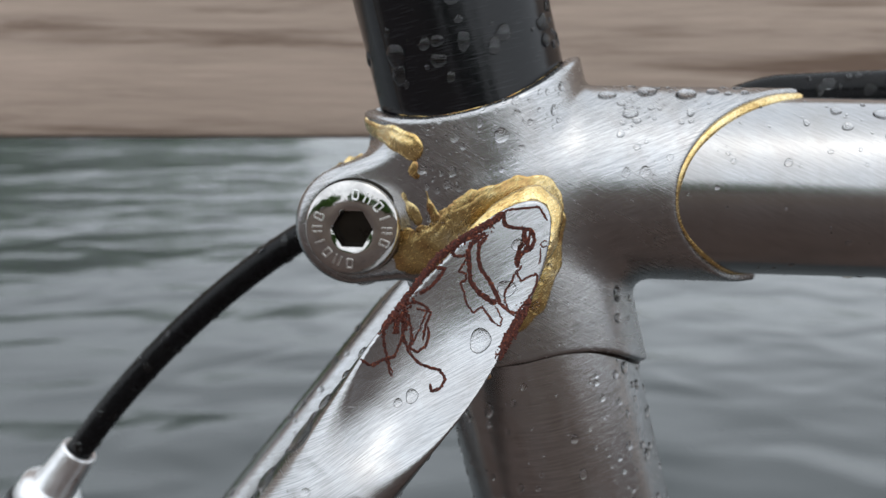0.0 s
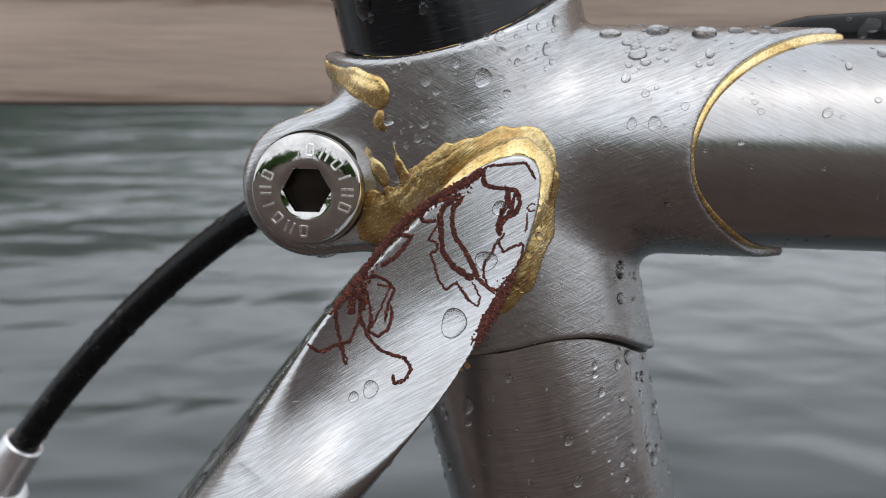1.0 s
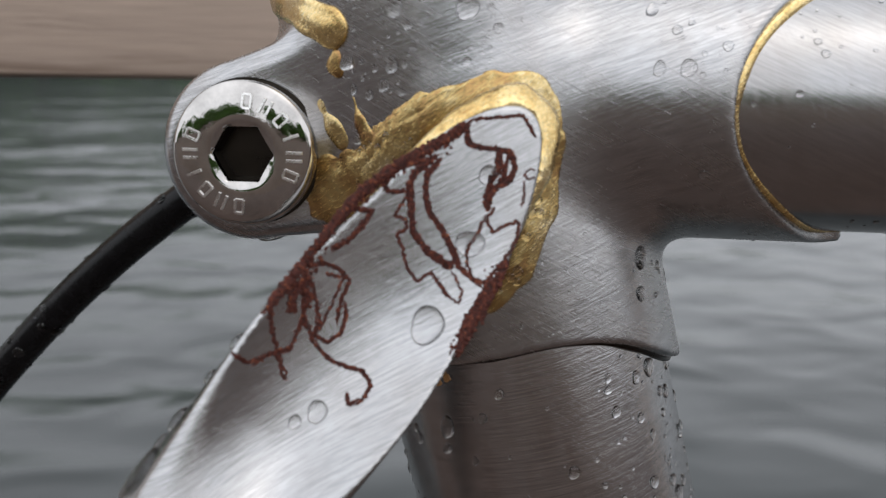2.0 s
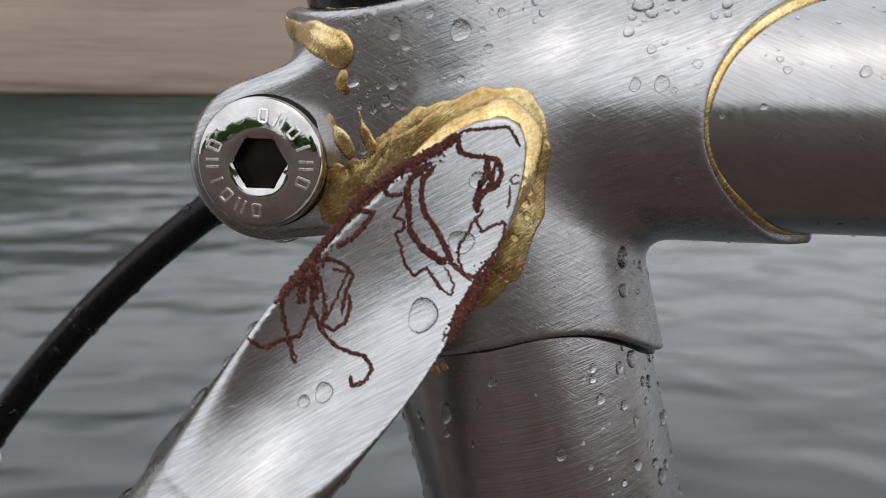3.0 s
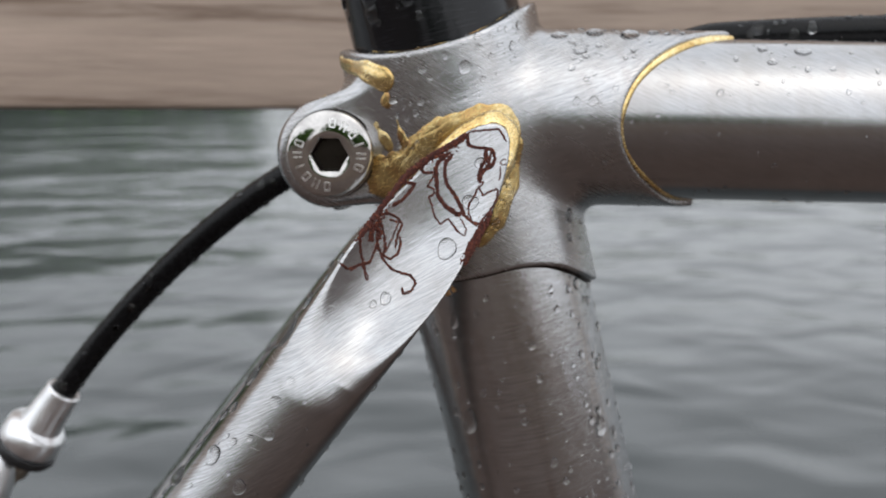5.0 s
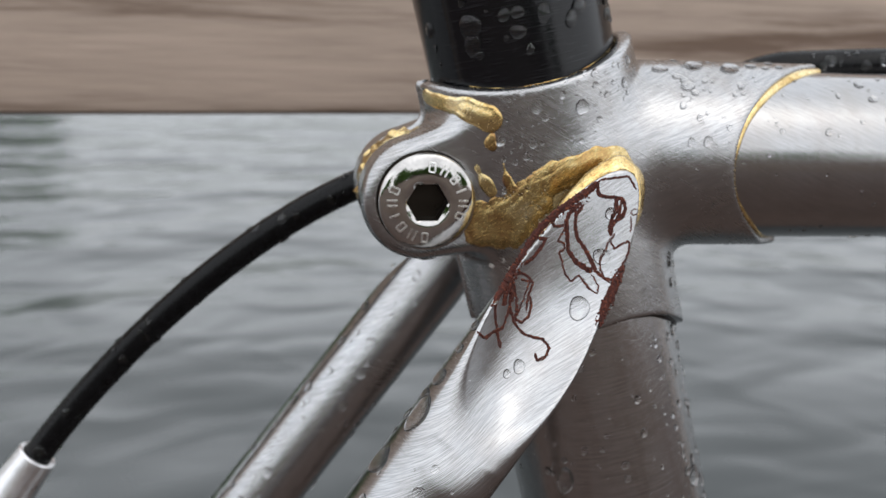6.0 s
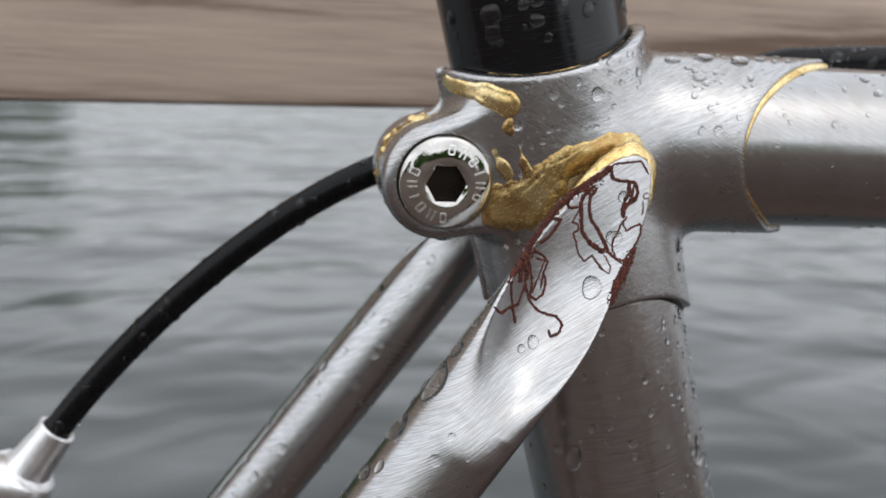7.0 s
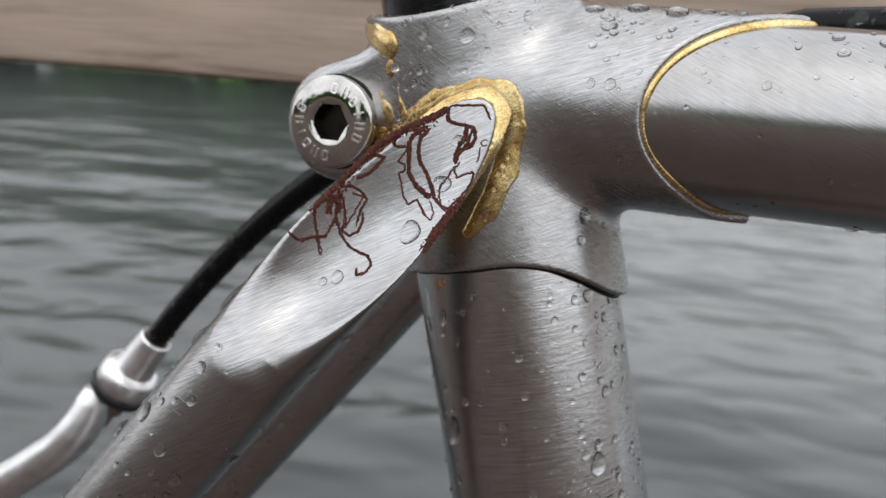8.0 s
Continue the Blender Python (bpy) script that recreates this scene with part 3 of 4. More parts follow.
def raised_mark(angle, strokes):
    """A plain raised mark of thin strokes, each (offset along the ring, offset outwards, length along, length outwards)."""
    c = np.array((math.cos(angle), 0, math.sin(angle)))
    t = np.array((-math.sin(angle), 0, math.cos(angle)))
    out, faces = [], []
    for at, outwards, wide, tall in strokes:
        k0 = len(out)
        for s, k in ((0.15, 0.0), (-0.15, 0.05)):
            for a, b in ((-1, -1), (1, -1), (1, 1), (-1, 1)):
                out.append(BOLT + c * (4.8 + outwards + a * (tall / 2 - k)) + t * (at + b * (wide / 2 - k)) + np.array((0, s + 0.1 + 0.13 * (outwards + a * tall / 2), 0)))
        faces += [tuple(k0 + i for i in f) for f in ((4, 5, 6, 7), (0, 1, 5, 4), (1, 2, 6, 5), (2, 3, 7, 6), (3, 0, 4, 7))]
    return bike(np.array(out)), faces


BAR = [(0, 0, 0.34, 1.5)]
BOX = [(-0.38, 0, 0.3, 1.3), (0.38, 0, 0.3, 1.3), (0, 0.62, 0.8, 0.28), (0, -0.62, 0.8, 0.28)]
PAIR = [(-0.36, 0, 0.32, 1.5), (0.36, 0, 0.32, 1.5)]
for start in (1.2, -1.9):
    for i, strokes in enumerate((BOX, PAIR, BOX, BAR, PAIR, BOX)):
        part("raised_mark", raised_mark(start - i * 0.37, strokes), LIT_CHROME, bolt)

pts, faces = lathe([(-2.75, 7.6), (-2.7, 8.5), (-1.8, 8.2), (-1.0, 8.5), (0.3, 8.7), (1.6, 8.3), (2.7, 8.6), (2.75, 7.6)], to_mm(BOLT * (1, 0, 1)), FAR, UP, 96)
hub = to_mm(BOLT * (1, 0, 1))
spoke = (pts - hub) - np.outer((pts - hub) @ FAR, FAR)
pts = pts + spoke * (0.05 * wob(pts, 0.9, 4.0) + 0.03 * wob(pts, 2.2, 1.0))[:, None]
part("brass_filling", (place(pts), faces), BRASS, frame_set, "gold brass showing in the binder slot")

# ---- brake cable ----
cable = thing("brake_cable", Vector(place((-75.6, 196.8, -43.3))), "black rear brake cable housing curving to a silver barrel adjuster", "cable")
curve = bezier([(8, 165.6, 8.2), (-12.4, 170.3, 19.5), (-54.7, 189.7, -14.6), (-75.6, 196.8, -43.3)])
def on_top(s, ang, r=15.4):
    h, n = r * math.cos(ang), r * math.sin(ang)
    return to_mm(np.array((s * TOP_E - h * TOP_A, n, TOP_AT + s * TOP_A + h * TOP_E)))


ahead = bezier([on_top(400, 0.1, 16.4), on_top(200, 0.1, 16.4), on_top(82, 0.08, 16.5), on_top(42, 0.66, 16.6)], 60)
bend = bezier([on_top(42, 0.66, 16.6), on_top(27, 0.91, 16.8), np.array((22.0, 163.0, 3.0)), np.array((8, 165.6, 8.2))], 30)
pts, faces = sweep(place(np.concatenate([ahead, bend[1:], curve[1:]])), 0.0026, 24)
part("housing", (pts, faces), HOUSING, cable)
tail = np.array((-75.6, 196.8, -43.3))
down = tail - curve[-4]
down /= np.linalg.norm(down)
brake = thing("rear_brake", Vector(place(tail)), "silver brake arm with a barrel adjuster holding the cable", "brake")
pts, faces = lathe([(1.0, 2.7), (-3.4, 2.75), (-3.5, 3.3), (-3.2, 3.7), (-0.5, 3.9), (4, 4.2), (6.2, 4.6), (6.8, 5.9), (7.6, 6.5), (11.2, 6.6), (12.0, 6.1)], tail, down, UP, 48)
barrel = part("barrel_adjuster", (place(pts), faces), ALLOY, brake, "silver barrel adjuster")
pts, faces = lathe([(11.6, 5.9), (11.9, 6.9), (13.0, 7.1), (13.9, 6.7), (14.1, 5.5)], tail, down, UP, 40)
part("rubber_ring", (place(pts), faces), RUBBER, brake, "black rubber ring")
pts, faces = lathe([(13.5, 4.0), (19, 3.9), (19.3, 3.0), (24, 2.9)], tail, down, UP, 32)
part("adjuster_stem", (place(pts), faces), DARK_ALLOY, brake, "dull grey threaded stem")
arm = np.concatenate([bezier([(-86.5, 196, -53.0), (-87.5, 196, -59), (-89, 196.5, -64), (-96, 197, -70)], 20), bezier([(-96, 197, -70), (-106, 198, -78), (-120, 200, -88), (-150, 204, -107)], 20)[1:]])
pts, faces = sweep(place(arm), np.interp(np.arange(len(arm)), [0, 1, 4, 12, len(arm) - 1], [0.001, 0.0030, 0.0040, 0.0052, 0.0060]), 24, 0.8)
part("brake_arm", (pts, faces), ALLOY, brake, "bright silver cast brake arm")

# ---- rail, deck and water ----
rail_at = place((0, 285, 32.3))


def board(lo, hi, round_by=0.004, segs=2):
    bm = bmesh.new()
    bmesh.ops.create_cube(bm, size=1)
    lo, hi = np.array(lo), np.array(hi)
    for v in bm.verts:
        v.co = Vector((lo + hi) / 2 + np.array(v.co) * (hi - lo))
    bmesh.ops.bevel(bm, geom=bm.edges[:], offset=round_by, segments=segs, affect="EDGES", profile=0.5)
    return bm


def timber_rail():
    rail = thing("timber_rail", (0, rail_at[1], 0), "weathered grey-brown wooden guard rail beside the water", "railing")
    part("rail_board", board((-15.3, rail_at[1], rail_at[2]), (15.3, rail_at[1] + 0.04, rail_at[2] + 0.145)), WOOD_RAIL, rail)
    for x in (-13.4, -11.2, -9.6, -7.4, -5.2, -3.0, -1.4, 1.4, 3.0, 5.2, 7.4, 9.6, 11.2, 13.4):
        part("rail_post", board((x - 0.045, rail_at[1] + 0.042, -0.2), (x + 0.045, rail_at[1] + 0.132, rail_at[2] + 0.145)), WOOD_RAIL, rail)
    return rail


timber_rail()
deck = thing("deck", (0, 0, -0.04), "wet brown timber deck boards above the water", "deck", kind="structure")
for i in range(210):
    x = -15.33 + i * 0.146
    part("plank", board((x, -3.4, -0.04), (x + 0.14, rail_at[1] + 0.13, 0.0), 0.003, 1), WOOD_DECK, deck)
for y in (-3.0, -1.4, 0.3):
    part("joist", board((-15.3, y - 0.04, -0.2), (15.3, y + 0.04, -0.042), 0.003, 1), WOOD_DECK, deck)
for x in (-14.0, -10.0, -6.0, -2.0, 2.0, 6.0, 10.0, 14.0):
    for y in (-3.0, 0.3):
        part("pile", board((x - 0.07, y - 0.07, -3.0), (x + 0.07, y + 0.07, -0.203), 0.01, 1), WOOD_DECK, deck)

bm = bmesh.new()
bmesh.ops.create_grid(bm, x_segments=2, y_segments=2, size=1500)
for v in bm.verts:
    v.co.z = -1.3
tagged(part("water", bm, LAKE), "grey rippled lake water reflecting the overcast sky", "water", kind="structure")


def bank(name, y0, y1, mat, z0, rise, label):
    bm = bmesh.new()
    rng = random.Random(5)
    rows = [[bm.verts.new((-160 + 8 * i, y0 + (y1 - y0) * j / 4 + rng.uniform(-1, 1), z0 + rise * j + rng.uniform(-0.06, 0.06))) for i in range(41)] for j in range(5)]
    for j in range(4):
        for i in range(40):
            bm.faces.new((rows[j][i], rows[j][i + 1], rows[j + 1][i + 1], rows[j + 1][i]))
    return tagged(part(name, bm, mat), label, "bank", kind="structure")


bank("ground", 42, 90, EARTH, -1.6, 1.2, "grassy bank across the water")
# added out of view behind the eye, to darken what the tubes mirror
bank("ground", -4.6, -46, UNSEEN_GROUND, -0.25, 0.6, "added brown ground behind the eye, unseen, that darkens the steel's reflections")


def tree(seed, height):
    rng = random.Random(seed)
    ob = thing("tree", (0, 0, 0), "leafy green tree; those behind the eye are added to darken reflections", "tree", "trees on the bank")
    bm = bmesh.new()
    tips = []

    def limb(a, b, r0, r1):
        pts, faces = sweep(np.linspace(a, b, 5) + np.array([(rng.uniform(-.1, .1), rng.uniform(-.1, .1), 0) for _ in range(5)]) * np.linalg.norm(np.subtract(b, a)) * 0.15, np.linspace(r0, r1, 5), 7)
        vs = [bm.verts.new(p) for p in pts]
        for f in faces:
            bm.faces.new([vs[i] for i in f])

    limb((0, 0, -0.3), (0, 0, height * 0.55), height * 0.03, height * 0.015)
    for i in range(22):
        w = rng.uniform(0, 6.28)
        z = height * rng.uniform(0.05, 0.5)
        tip = (math.cos(w) * height * rng.uniform(.15, .32), math.sin(w) * height * rng.uniform(.15, .32), z + height * rng.uniform(.02, .42))
        limb((0, 0, z), tip, height * 0.012, height * 0.004)
        tips.append(tip)
    part("trunk", bm, BARK, ob)
    pts, faces = [], []
    for tip in tips:
        for _ in range(190):
            c = np.array(tip) + np.array([rng.gauss(0, height * 0.075) for _ in range(3)])
            a, b = np.array([rng.gauss(0, 1) for _ in range(3)]), np.array([rng.gauss(0, 1) for _ in range(3)])
            a, b = a / np.linalg.norm(a) * 0.75, b / np.linalg.norm(b) * 0.55
            k = len(pts)
            pts += [c - a, c + b, c + a, c - b]
            faces.append((k, k + 1, k + 2, k + 3))
    part("crown", (np.array(pts), faces), LEAF, ob, smooth=False)
    return ob


rng = random.Random(11)
first = [tree(3, 8.5), tree(8, 10.5)]
spots = [(-62 + 1.9 * i + rng.uniform(-0.8, 0.8), 47 + rng.uniform(-1, 3) + 5 * (i % 2)) for i in range(29)]
# an unseen row behind the eye, added to darken reflections in the metal
spots += [(-100 + 5.2 * i + rng.uniform(-2, 2), -37 - rng.uniform(0, 3) - 6 * (i % 2)) for i in range(23)]
for i, (x, y) in enumerate(spots):
    m = pose(x, y, -0.8 if y > 0 else 1.1, 0, 0, rng.uniform(0, 360)) @ Matrix.Scale(1.02 - 0.6 * min(max((x + 24) / 18, 0), 1) if y > 0 else 0.72, 4)
    if i < 2:
        first[i].matrix_basis = m
    else:
        copy_thing(first[i % 2], m)


# ---- rust veins on the stay's cut face: places along and across the stay, width ----
def on_face(uv, lift=0.0):
    u, v = uv[:, 0], uv[:, 1]
    q = np.stack([u, v, np.minimum(hollow(u, v), np.sqrt(np.maximum(STAY_R ** 2 - v * v, 0.3))) + lift], -1)
    for _ in range(4):
        g = stay_solid(q + (0, 0, 0.02)) - stay_solid(q - (0, 0, 0.02))
        q[:, 2] -= np.clip(stay_solid(q) - lift, -0.5, 0.5) * np.sign(g + 1e-9)
    return STAY_P + q[:, :1] * STAY_D + q[:, 1:2] * STAY_V + q[:, 2:3] * STAY_M


def vein(points, width, seed):
    p = np.asarray(points, float)
    n = 10 * (len(p) - 1) + 1
    at = np.linspace(0, len(p) - 1, n)
    uv = np.stack([np.interp(at, np.arange(len(p)), p[:, i]) for i in (0, 1)], -1)
    uv[1:-1] = (uv[:-2] + 2 * uv[1:-1] + uv[2:]) / 4
    z = np.stack([at * 9, at * 4, at * 0], -1)
    uv += 0.12 * np.stack([wob(z, 1.0, seed), wob(z, 1.1, seed + 4)], -1)
    uv[:, 0] = np.minimum(uv[:, 0], 30.9)
    lim = np.sqrt(np.maximum(31.2 - uv[:, 0], 0.05) / 0.27) - 0.15
    uv[:, 1] = np.clip(uv[:, 1], np.maximum(-0.3 - lim, -7.0), np.minimum(lim - 0.3, 6.95))
    r = width * (0.75 + 0.35 * wob(z, 1.6, seed + 9)) * np.clip(np.minimum(at, len(p) - 1 - at) * 2 + 0.45, 0, 1)
    pts, faces = sweep(place(on_face(uv)), np.maximum(r, 0.04) * 0.00085, 8, 0.3, np.array(BASE)[:3, :3] @ STAY_M)
    return part("rust_vein", (pts, faces), RUST, near_stay)


VEINS = {
    "edge_mass": (0.75, [(12.7, -7.0), (15.9, -7.2), (18.9, -6.8), (21.4, -6.1), (23.8, -5.0), (25.7, -4.1), (27.4, -3.7)]),
    "edge_low": (0.75, [(7.4, -7.0), (10.2, -7.2), (11.7, -6.9), (11.6, -7.1), (13.1, -7.3)]),
    "tip": (0.30, [(27.9, -3.7), (29.2, -2.3), (30.3, -1.1), (30.8, -0.6), (30.4, 0.5), (30.0, 1.3)]),
    "hook": (0.42, [(27.4, -3.7), (26.3, -2.6), (26.8, -1.5), (27.6, -0.4), (28.0, 0.5), (27.2, 1.5), (26.1, 1.8), (25.2, 1.5)]),
    "hook_in": (0.50, [(27.5, -0.3), (26.5, 0.5), (25.2, 0.6), (23.7, 1.3), (23.2, 1.9)]),
    "hook_mid": (0.40, [(27.4, 0.6), (26.0, 1.2), (24.5, 1.3), (23.4, 1.7)]),
    "long_1": (0.52, [(24.2, -4.0), (22.0, -4.6), (20.8, -4.2), (19.4, -2.8), (18.2, -1.7), (17.8, 0.0), (17.9, 1.7), (18.0, 2.5)]),
    "long_2": (0.42, [(24.1, -3.5), (22.5, -3.7), (21.2, -2.8), (20.3, -1.6), (19.8, -0.0), (19.0, 1.5), (18.4, 2.7)]),
    "loop": (0.36, [(20.5, -4.1), (19.6, -5.3), (19.8, -5.9), (21.0, -5.8), (22.1, -5.4), (24.1, -3.9)]),
    "zig": (0.26, [(20.4, -3.9), (19.0, -3.8), (18.4, -3.7), (18.7, -2.8), (18.1, -2.3), (17.3, -2.7), (16.8, -1.7), (15.7, -0.4), (15.3, 1.0), (16.6, 1.3), (16.3, 2.6), (16.0, 3.6)]),
    "zig_end": (0.20, [(16.7, 1.3), (15.9, 3.3), (16.1, 4.6), (17.0, 4.2), (17.7, 2.6)]),
    "branch": (0.42, [(15.5, -6.8), (16.9, -6.7), (17.7, -5.3), (16.6, -5.2), (14.8, -5.4), (13.4, -6.0)]),
    "right": (0.26, [(23.8, 2.2), (22.6, 2.2), (22.1, 3.3), (23.0, 3.6), (24.1, 4.3), (22.9, 5.1), (21.3, 5.3), (20.0, 5.3), (18.8, 5.2)]),
    "stem": (0.26, [(22.8, 2.0), (21.0, 2.4), (20.0, 2.4), (19.0, 3.1), (18.3, 4.2), (18.2, 5.3)]),
    "ring": (0.14, [(28.0, 2.9), (27.9, 2.5), (27.2, 2.4), (27.1, 2.9), (27.6, 3.2)]),
    "ring_tail": (0.20, [(26.8, 2.7), (25.9, 3.4), (25.1, 3.8)]),
    "right_mass": (0.62, [(21.1, 5.5), (19.3, 5.9), (17.2, 6.2), (15.1, 6.5), (13.1, 6.7)]),
    "right_in": (0.50, [(19.4, 5.5), (17.5, 5.6), (16.0, 5.9), (14.2, 6.2)]),
    "right_join": (0.36, [(17.5, 1.0), (18.3, 2.5), (18.2, 4.3), (18.8, 5.6)]),
    "leg_1": (0.40, [(9.7, -6.9), (7.5, -6.9), (6.0, -5.6), (4.6, -4.2), (3.2, -2.5)]),
    "leg_2": (0.34, [(3.4, -7.0), (3.2, -5.6), (4.4, -4.8), (5.5, -3.8), (7.2, -4.2), (8.5, -4.7)]),
    "tail": (0.34, [(9.1, -5.3), (7.8, -4.2), (6.7, -2.5), (6.4, -0.6), (6.9, 1.0), (7.3, 1.8), (6.9, 3.1), (5.6, 3.3), (4.7, 2.6), (5.3, 1.9)]),
    "bow": (0.32, [(11.6, -6.5), (12.3, -5.8), (12.5, -4.7), (12.2, -3.3), (10.7, -3.0), (8.9, -2.1)]),
    "bow_in": (0.34, [(10.6, -5.6), (9.2, -4.1), (8.2, -3.1), (7.3, -3.0), (7.3, -1.8), (8.5, -1.3), (9.8, -1.8), (10.7, -2.7)]),
    "bow_mid": (0.26, [(11.7, -5.0), (12.1, -3.9), (10.7, -3.5), (8.6, -3.0), (7.6, -2.8)]),
    "blob_1": (0.62, [(8.7, -7.0), (10.0, -6.5), (9.5, -5.2), (8.4, -4.8)]),
    "blob_2": (0.60, [(7.7, -5.4), (8.9, -6.1), (10.3, -6.0), (11.2, -6.5)]),
    "cross": (0.30, [(3.1, -5.2), (4.4, -4.8), (4.5, -4.5)]),
}
seed = 0.0
for width, line in VEINS.values():
    for k in range(4 if width > 0.55 else 3 if width > 0.4 else 2 if width > 0.3 else 1):
        seed += 1.7
        shift = 0.0 if k == 0 else 0.5 * width
        moved = [(u + shift * math.sin(seed * 3.1 + i), v + shift * math.cos(seed * 2.3 + i * 1.7)) for i, (u, v) in enumerate(line)]
        vein(moved, width * (0.85 if k == 0 else 0.5), seed)

# rust grains gathered along the two edges of the cap
rng = random.Random(77)
grains = ([], [])
for line, count, wide in (("edge_mass", 150, 0.55), ("edge_low", 90, 0.6), ("right_mass", 130, 0.5), ("blob_2", 60, 0.7)):
    p = np.array(VEINS[line][1])
    for _ in range(count):
        k = rng.uniform(0, len(p) - 1.001)
        at = p[int(k)] + (k % 1) * (p[int(k) + 1] - p[int(k)]) + (rng.gauss(0, wide), rng.gauss(0, wide))
        lim = math.sqrt(max(31.2 - at[0], 0.1) / 0.27) - 0.25
        at[1] = min(max(at[1], -min(lim + 0.3, 7.0)), min(lim - 0.3, 6.95))
        c = on_face(np.array([at]))[0]
        r = rng.uniform(0.08, 0.22)
        k = len(grains[0])
        for w in range(6):
            ang = w * math.pi / 3 + rng.uniform(-0.3, 0.3)
            grains[0].append(place(c + r * rng.uniform(0.7, 1.2) * (math.cos(ang) * STAY_D + math.sin(ang) * STAY_V)))
        grains[0].append(place(c + 0.5 * r * STAY_M))
        grains[1].extend((k + w, k + (w + 1) % 6, k + 6) for w in range(6))
tagged(part("rust_crust", grains, RUST, near_stay, "red-brown rust crust along the cap's edges", smooth=False), kind="stuff")


# ---- rain drops ----
def dome(seed, flat=0.5):
    """A sessile drop of radius 1 with an uneven foot, closed below."""
    rng = random.Random(seed)
    n, rings = 18, 6
    ph = [rng.uniform(0, 6.28) for _ in range(3)]
    pts, rows = [], []
    for i in range(rings):
        a = math.radians(-18 + 100 * i / (rings - 1))
        for k in range(n):
            w = 2 * math.pi * k / n
            r = math.cos(a) * (1 + 0.09 * math.sin(2 * w + ph[0]) + 0.06 * math.sin(3 * w + ph[1]))
            pts.append((r * math.cos(w), r * math.sin(w), flat * (math.sin(a) + 0.12)))
    faces = grid_faces(rings, n)
    faces.append(tuple(range(n - 1, -1, -1)))
    faces.append(tuple(range((rings - 1) * n, rings * n)))
    return np.array(pts), faces


DOMES = [dome(i, 0.34 + 0.07 * (i % 3)) for i in range(4)]
DROP_MESH = []
for pts, faces in DOMES:
    me = bpy.data.meshes.new("water_drop")
    me.from_pydata([tuple(p) for p in pts], [], faces)
    me.materials.append(DROP)
    me.polygons.foreach_set("use_smooth", [True] * len(me.polygons))
    DROP_MESH.append(me)
GRAVITY = np.array(BASE.to_3x3().inverted() @ Vector((0, 0, -1)))


def drop_axes(normal):
    down = GRAVITY - normal * (GRAVITY @ normal)
    if np.linalg.norm(down) < 1e-3:
        down = FRONT
    down = down / np.linalg.norm(down)
    return np.cross(down, normal), down, normal


SMALL = ([], [])


def drop(at, normal, r, long=1.0, rng=random):
    """A drop on a surface at mm, with its radius in mm; tiny ones are gathered."""
    side, down, up = drop_axes(normal)
    if r >= 0.58:
        ob = tagged(new("water_drop", DROP_MESH[rng.randrange(4)]), "clear rain drop clinging to the bicycle", "water drop", "rain drops on the bicycle")
        m = np.stack([side * r, down * r * long, up * r * (0.8 + 0.25 * rng.random())], 1) * 0.001
        full = np.eye(4)
        full[:3, :3] = np.array(BASE.to_3x3()) @ m
        full[:3, 3] = place(at)
        ob.matrix_world = Matrix(full.tolist())
    else:
        pts, faces = DOMES[rng.randrange(4)]
        k = len(SMALL[0])
        SMALL[0].extend(place(at + r * (pts[:, :1] * side + pts[:, 1:2] * down * long + pts[:, 2:] * up)))
        SMALL[1].extend(tuple(i + k for i in f) for f in faces)


def on_tube(origin, axis, side, other, r, s, w):
    nrm = math.cos(w) * side + math.sin(w) * other
    return origin + s * axis + r * nrm, nrm


def scatter(seed, count, origin, axis, side, other, r, s0, s1, w0, w1, small=0.14, big=0.7, power=2.6):
    """Drops over a patch of a tube, most of them tiny."""
    rng = random.Random(seed)
    taken = []
    for _ in range(count):
        s, w = rng.uniform(s0, s1), rng.uniform(w0, w1)
        if r is None:
            seam = float(seam_at(math.sin(w)))
            if abs(s - seam) < 1.2:
                continue
        at, nrm = on_tube(origin, axis, side, other, r or (TOP_LUG_R if s < seam else TOP_R), s, w)
        size = small + (big - small) * rng.random() ** power
        if any(np.linalg.norm(at - q) < 1.25 * (size + k) for q, k in taken):
            continue
        taken.append((at, size))
        drop(at, nrm, size, rng.uniform(0.95, 1.35), rng)


TOP_O, TOP_UP = ORIGIN + TOP_AT * UP, np.cross(TOP_DIR, FAR)
TOP_UP = TOP_UP / np.linalg.norm(TOP_UP)
# angle 0 is towards the eye; the second axis turns to the front, or to the top
scatter(1, 120, ORIGIN, UP, -FAR, FRONT, SEAT_R, -62, -16, -1.5, 1.5)
scatter(2, 150, ORIGIN, UP, -FAR, FRONT, SEAT_R, -62, -16, 0.5, 1.6, 0.15, 0.75)
scatter(3, 70, ORIGIN, UP, -FAR, FRONT, SEAT_R, -62, -16, -1.7, -0.7, 0.15, 0.7)
scatter(4, 190, ORIGIN, UP, -FAR, FRONT, LUG_R, 12, 22, -0.7, 0.9, 0.13, 0.65)
scatter(5, 40, ORIGIN, UP, -FAR, FRONT, LUG_R, -13, -2, 0.9, 1.6, 0.12, 0.7)
scatter(16, 50, ORIGIN, UP, -FAR, FRONT, LUG_R, -12, 4, 0.1, 0.9, 0.08, 0.22)
scatter(18, 120, ORIGIN, UP, -FAR, FRONT, LUG_R, 4, 22, -0.75, 0.9, 0.07, 0.2)
scatter(6, 90, TOP_O, TOP_DIR, -FAR, TOP_UP, None, 17, 26, 0.15, 1.5, 0.12, 0.7, 3.0)
scatter(17, 40, TOP_O, TOP_DIR, -FAR, TOP_UP, None, 26, 42, 0.3, 1.5, 0.15, 0.7, 3.0)
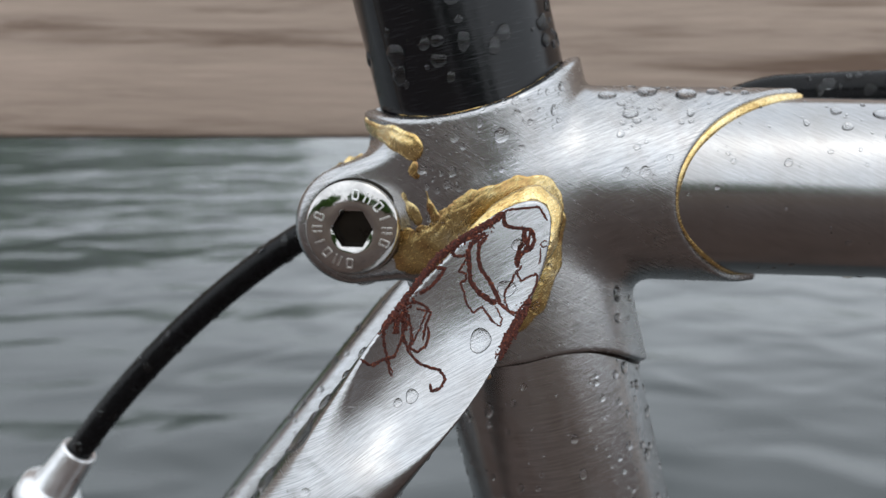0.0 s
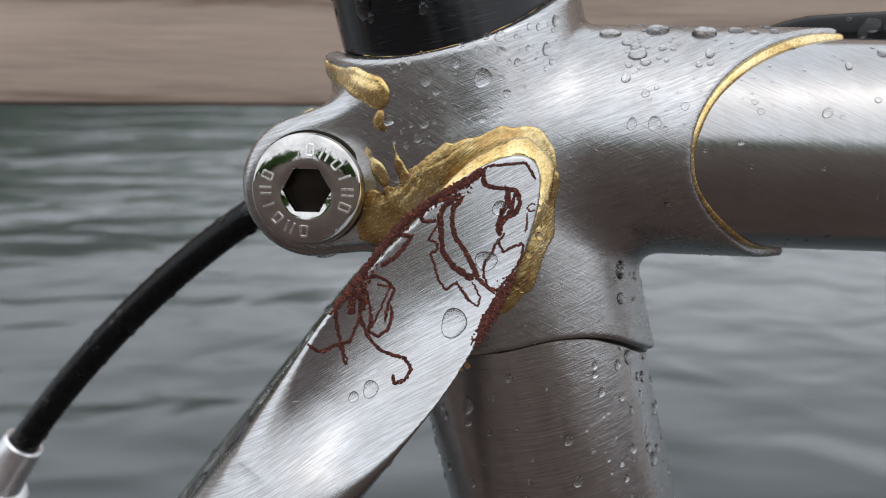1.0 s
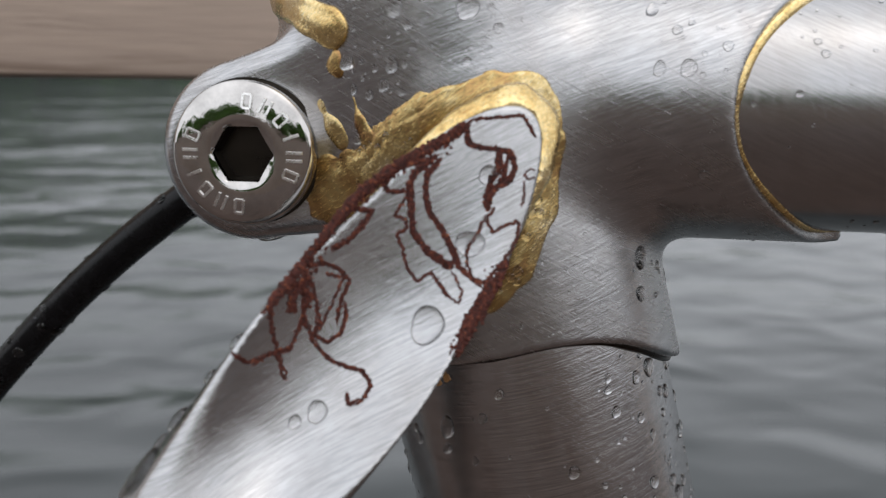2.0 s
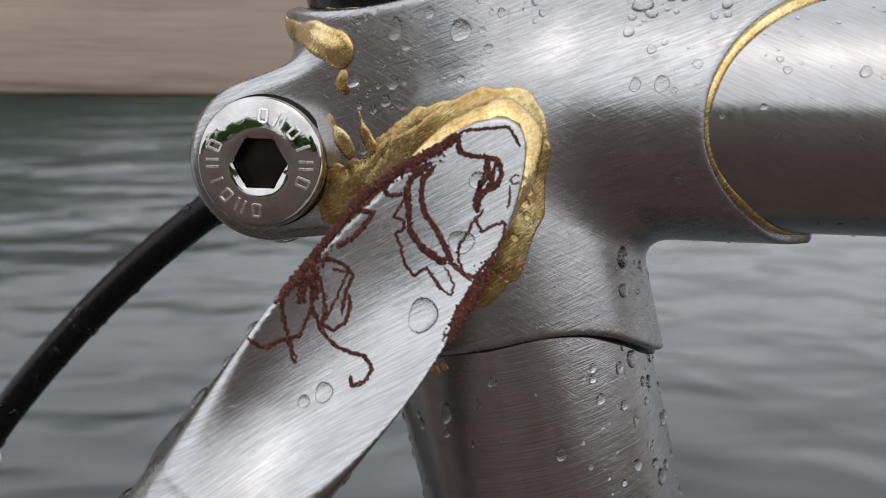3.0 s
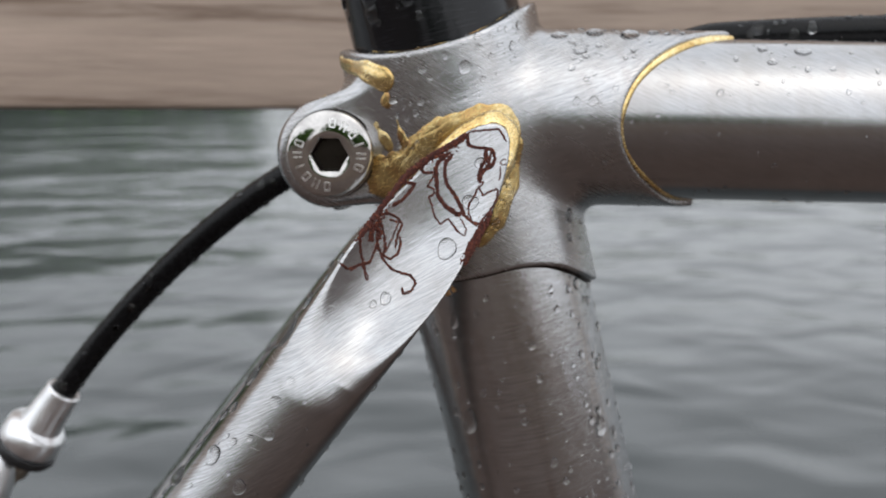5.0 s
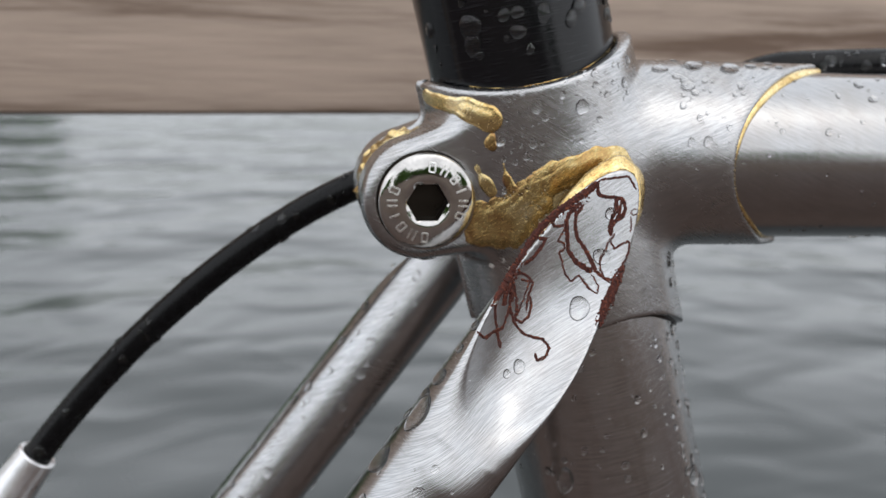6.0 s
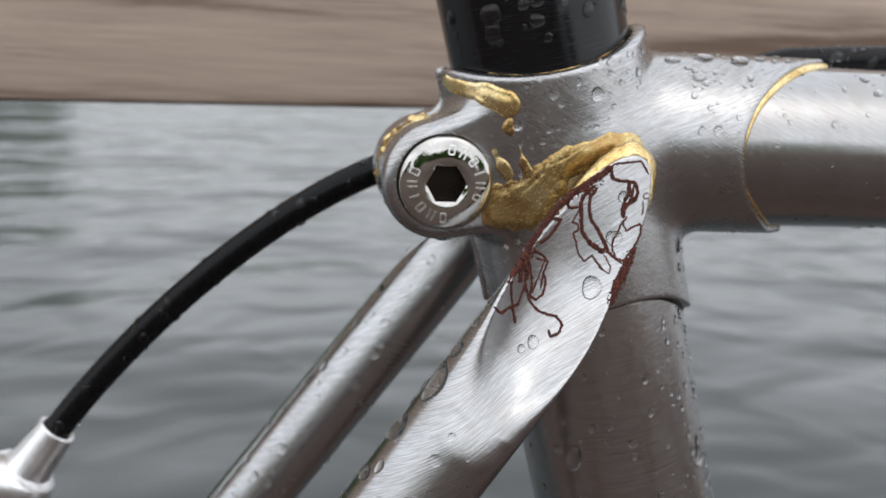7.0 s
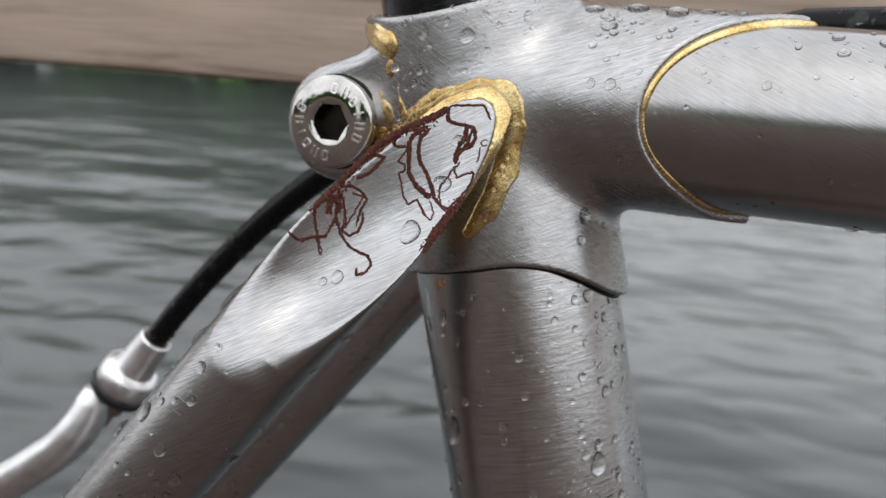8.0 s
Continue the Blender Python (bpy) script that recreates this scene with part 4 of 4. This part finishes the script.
scatter(7, 46, TOP_O, TOP_DIR, -FAR, TOP_UP, None, 42, 90, 0.2, 1.5, 0.2, 0.9, 2.4)
scatter(8, 60, TOP_O, TOP_DIR, -FAR, TOP_UP, None, 22, 90, -1.5, 0.2, 0.12, 0.5)
scatter(9, 9, TOP_O, TOP_DIR, -FAR, TOP_UP, None, 24, 95, -1.62, -1.5, 0.8, 1.3, 1.0)
scatter(10, 60, ORIGIN, UP, -FAR, FRONT, POST_R, 26, 60, -1.5, 1.5, 0.2, 1.3, 2.0)
scatter(11, 34, ORIGIN, UP, -FAR, FRONT, POST_R, 27, 60, 1.0, 1.6, 0.3, 1.0, 1.4)
scatter(12, 80, STAY_P, STAY_D, STAY_M, STAY_V, STAY_R, -60, -12, -1.6, 0.9, 0.15, 0.95, 1.8)
scatter(13, 46, STAY_P, STAY_D, STAY_M, STAY_V, STAY_R, -60, 8, -1.75, -1.35, 0.25, 1.0, 1.6)
scatter(14, 44, STAY_P, STAY_D, STAY_M, STAY_V, STAY_R, -60, 0, 1.3, 1.9, 0.2, 0.7, 1.6)
scatter(15, 130, FAR_P, FAR_D, -fm, np.cross(FAR_D, -fm), FAR_R, -60, 14, -1.6, 1.6, 0.2, 0.9, 2.2)
for s, w, r, long in ((31.0, -0.64, 1.5, 1.2), (28.6, -0.66, 1.15, 1.5), (30.6, 0.10, 0.8, 1.9), (30.4, 0.5, 1.15, 1.0), (29.0, 0.38, 0.9, 1.3), (31.5, -0.15, 0.9, 1.0), (36.5, 0.1, 1.2, 1.0), (26.5, -0.1, 0.6, 1.2), (33.5, 0.1, 0.6, 1.0)):
    at, nrm = on_tube(ORIGIN, UP, -FAR, FRONT, POST_R, s, w)
    drop(at, nrm, r, long)
for s, w, r in ((15.5, 1.15, 1.2), (21, 1.25, 1.5), (26.3, 1.2, 1.5), (30, 1.28, 1.0), (18.5, 0.85, 1.1), (17.5, 1.0, 0.7), (52, 1.0, 1.2), (47, 0.8, 0.8)):
    at, nrm = on_tube(TOP_O, TOP_DIR, -FAR, TOP_UP, TOP_LUG_R if s < 38 else TOP_R, s, w)
    drop(at, nrm, r, 0.8)
for u, v, r in ((13.2, 3.7, 1.45), (20.3, 2.4, 1.1), (2.8, 1.0, 0.85), (1.2, 0.1, 0.55), (25.5, 0.2, 0.8)):
    p = on_face(np.array([(u, v), (u + 0.3, v), (u, v + 0.3)]), 0.0)
    nrm = np.cross(p[1] - p[0], p[2] - p[0])
    nrm *= np.sign(nrm @ STAY_M) / np.linalg.norm(nrm)
    drop(p[0], nrm, r, 1.05)
for u, w, r, long in ((-8.7, -1.3, 1.5, 1.6), (-16.2, -1.42, 1.3, 1.5), (-23, -1.35, 0.8, 1.3), (-27, -0.75, 1.1, 1.4), (-34, -1.3, 1.2, 1.2)):
    at, nrm = on_tube(STAY_P, STAY_D, STAY_M, STAY_V, STAY_R, u, w)
    drop(at, nrm, r, long)
rng = random.Random(33)
for a, b in zip(path[:-1], path[1:]):
    for _ in range(4):
        k = rng.random()
        e, n, z = [a[i] + k * (b[i] - a[i]) + (0.0, 0.0, 1.0)[i] * rng.uniform(-1, 1) for i in range(3)]
        drop(to_mm(np.array((e, -math.sqrt(LUG_R ** 2 - e * e) - 0.3, z))), -FAR, rng.uniform(0.2, 0.55), 1.2, rng)
for _ in range(34):
    e, z = rng.uniform(-12.5, -3.5), rng.uniform(2.5, 9.5)
    drop(to_mm(np.array((e, -math.sqrt(LUG_R ** 2 - e * e) - 0.22, z))), -FAR, rng.uniform(0.15, 0.5), 1.2, rng)
rng = random.Random(21)
for base, start in ((ahead, 34), (curve, 1)):
    for _ in range(80):
        i = rng.randrange(start, len(base) - 1)
        t = base[i + 1] - base[i - 1]
        t = t / np.linalg.norm(t)
        w = rng.uniform(0, 6.28)
        x = np.cross(t, (0, 1, 0))
        x /= np.linalg.norm(x)
        nrm = math.cos(w) * x + math.sin(w) * np.cross(t, x)
        drop(base[i] + nrm * 2.55 + t * rng.uniform(-1, 1), nrm, rng.uniform(0.25, 1.0), 1.1, rng)
drop(to_mm(BOLT + (-1.0, 6.5, -8.5)), -UP, 1.7, 1.0)
for e, a, rad, r, long in ((-9.0, -36.2, SEAT_R, 1.3, 1.7), (10.9, -42.2, SEAT_R, 1.2, 1.4), (3.4, 17.6, LUG_R, 0.95, 1.2), (-2.5, 19.2, LUG_R, 0.65, 1.7), (12.3, -19.0, SEAT_R, 0.8, 1.3), (13.6, -8.0, LUG_R, 0.9, 1.4), (-7.5, -19.5, SEAT_R, 0.7, 1.9)):
    at, nrm = on_tube(ORIGIN, UP, -FAR, FRONT, rad, a, math.asin(e / rad))
    drop(at, nrm, r, long)
for e, a, r in ((-10.6, 7.5, 0.75), (-11.4, 12.5, 0.6), (-9.6, 5.2, 0.5), (-8.0, 15.6, 0.6)):
    drop(to_mm(np.array((e, -math.sqrt(LUG_R ** 2 - e * e) - 0.3, a))), -FAR, r, 1.2)
tagged(part("fine_rain_drops", SMALL, DROP), "fine rain drops scattered over the metal", "water drops", kind="stuff")
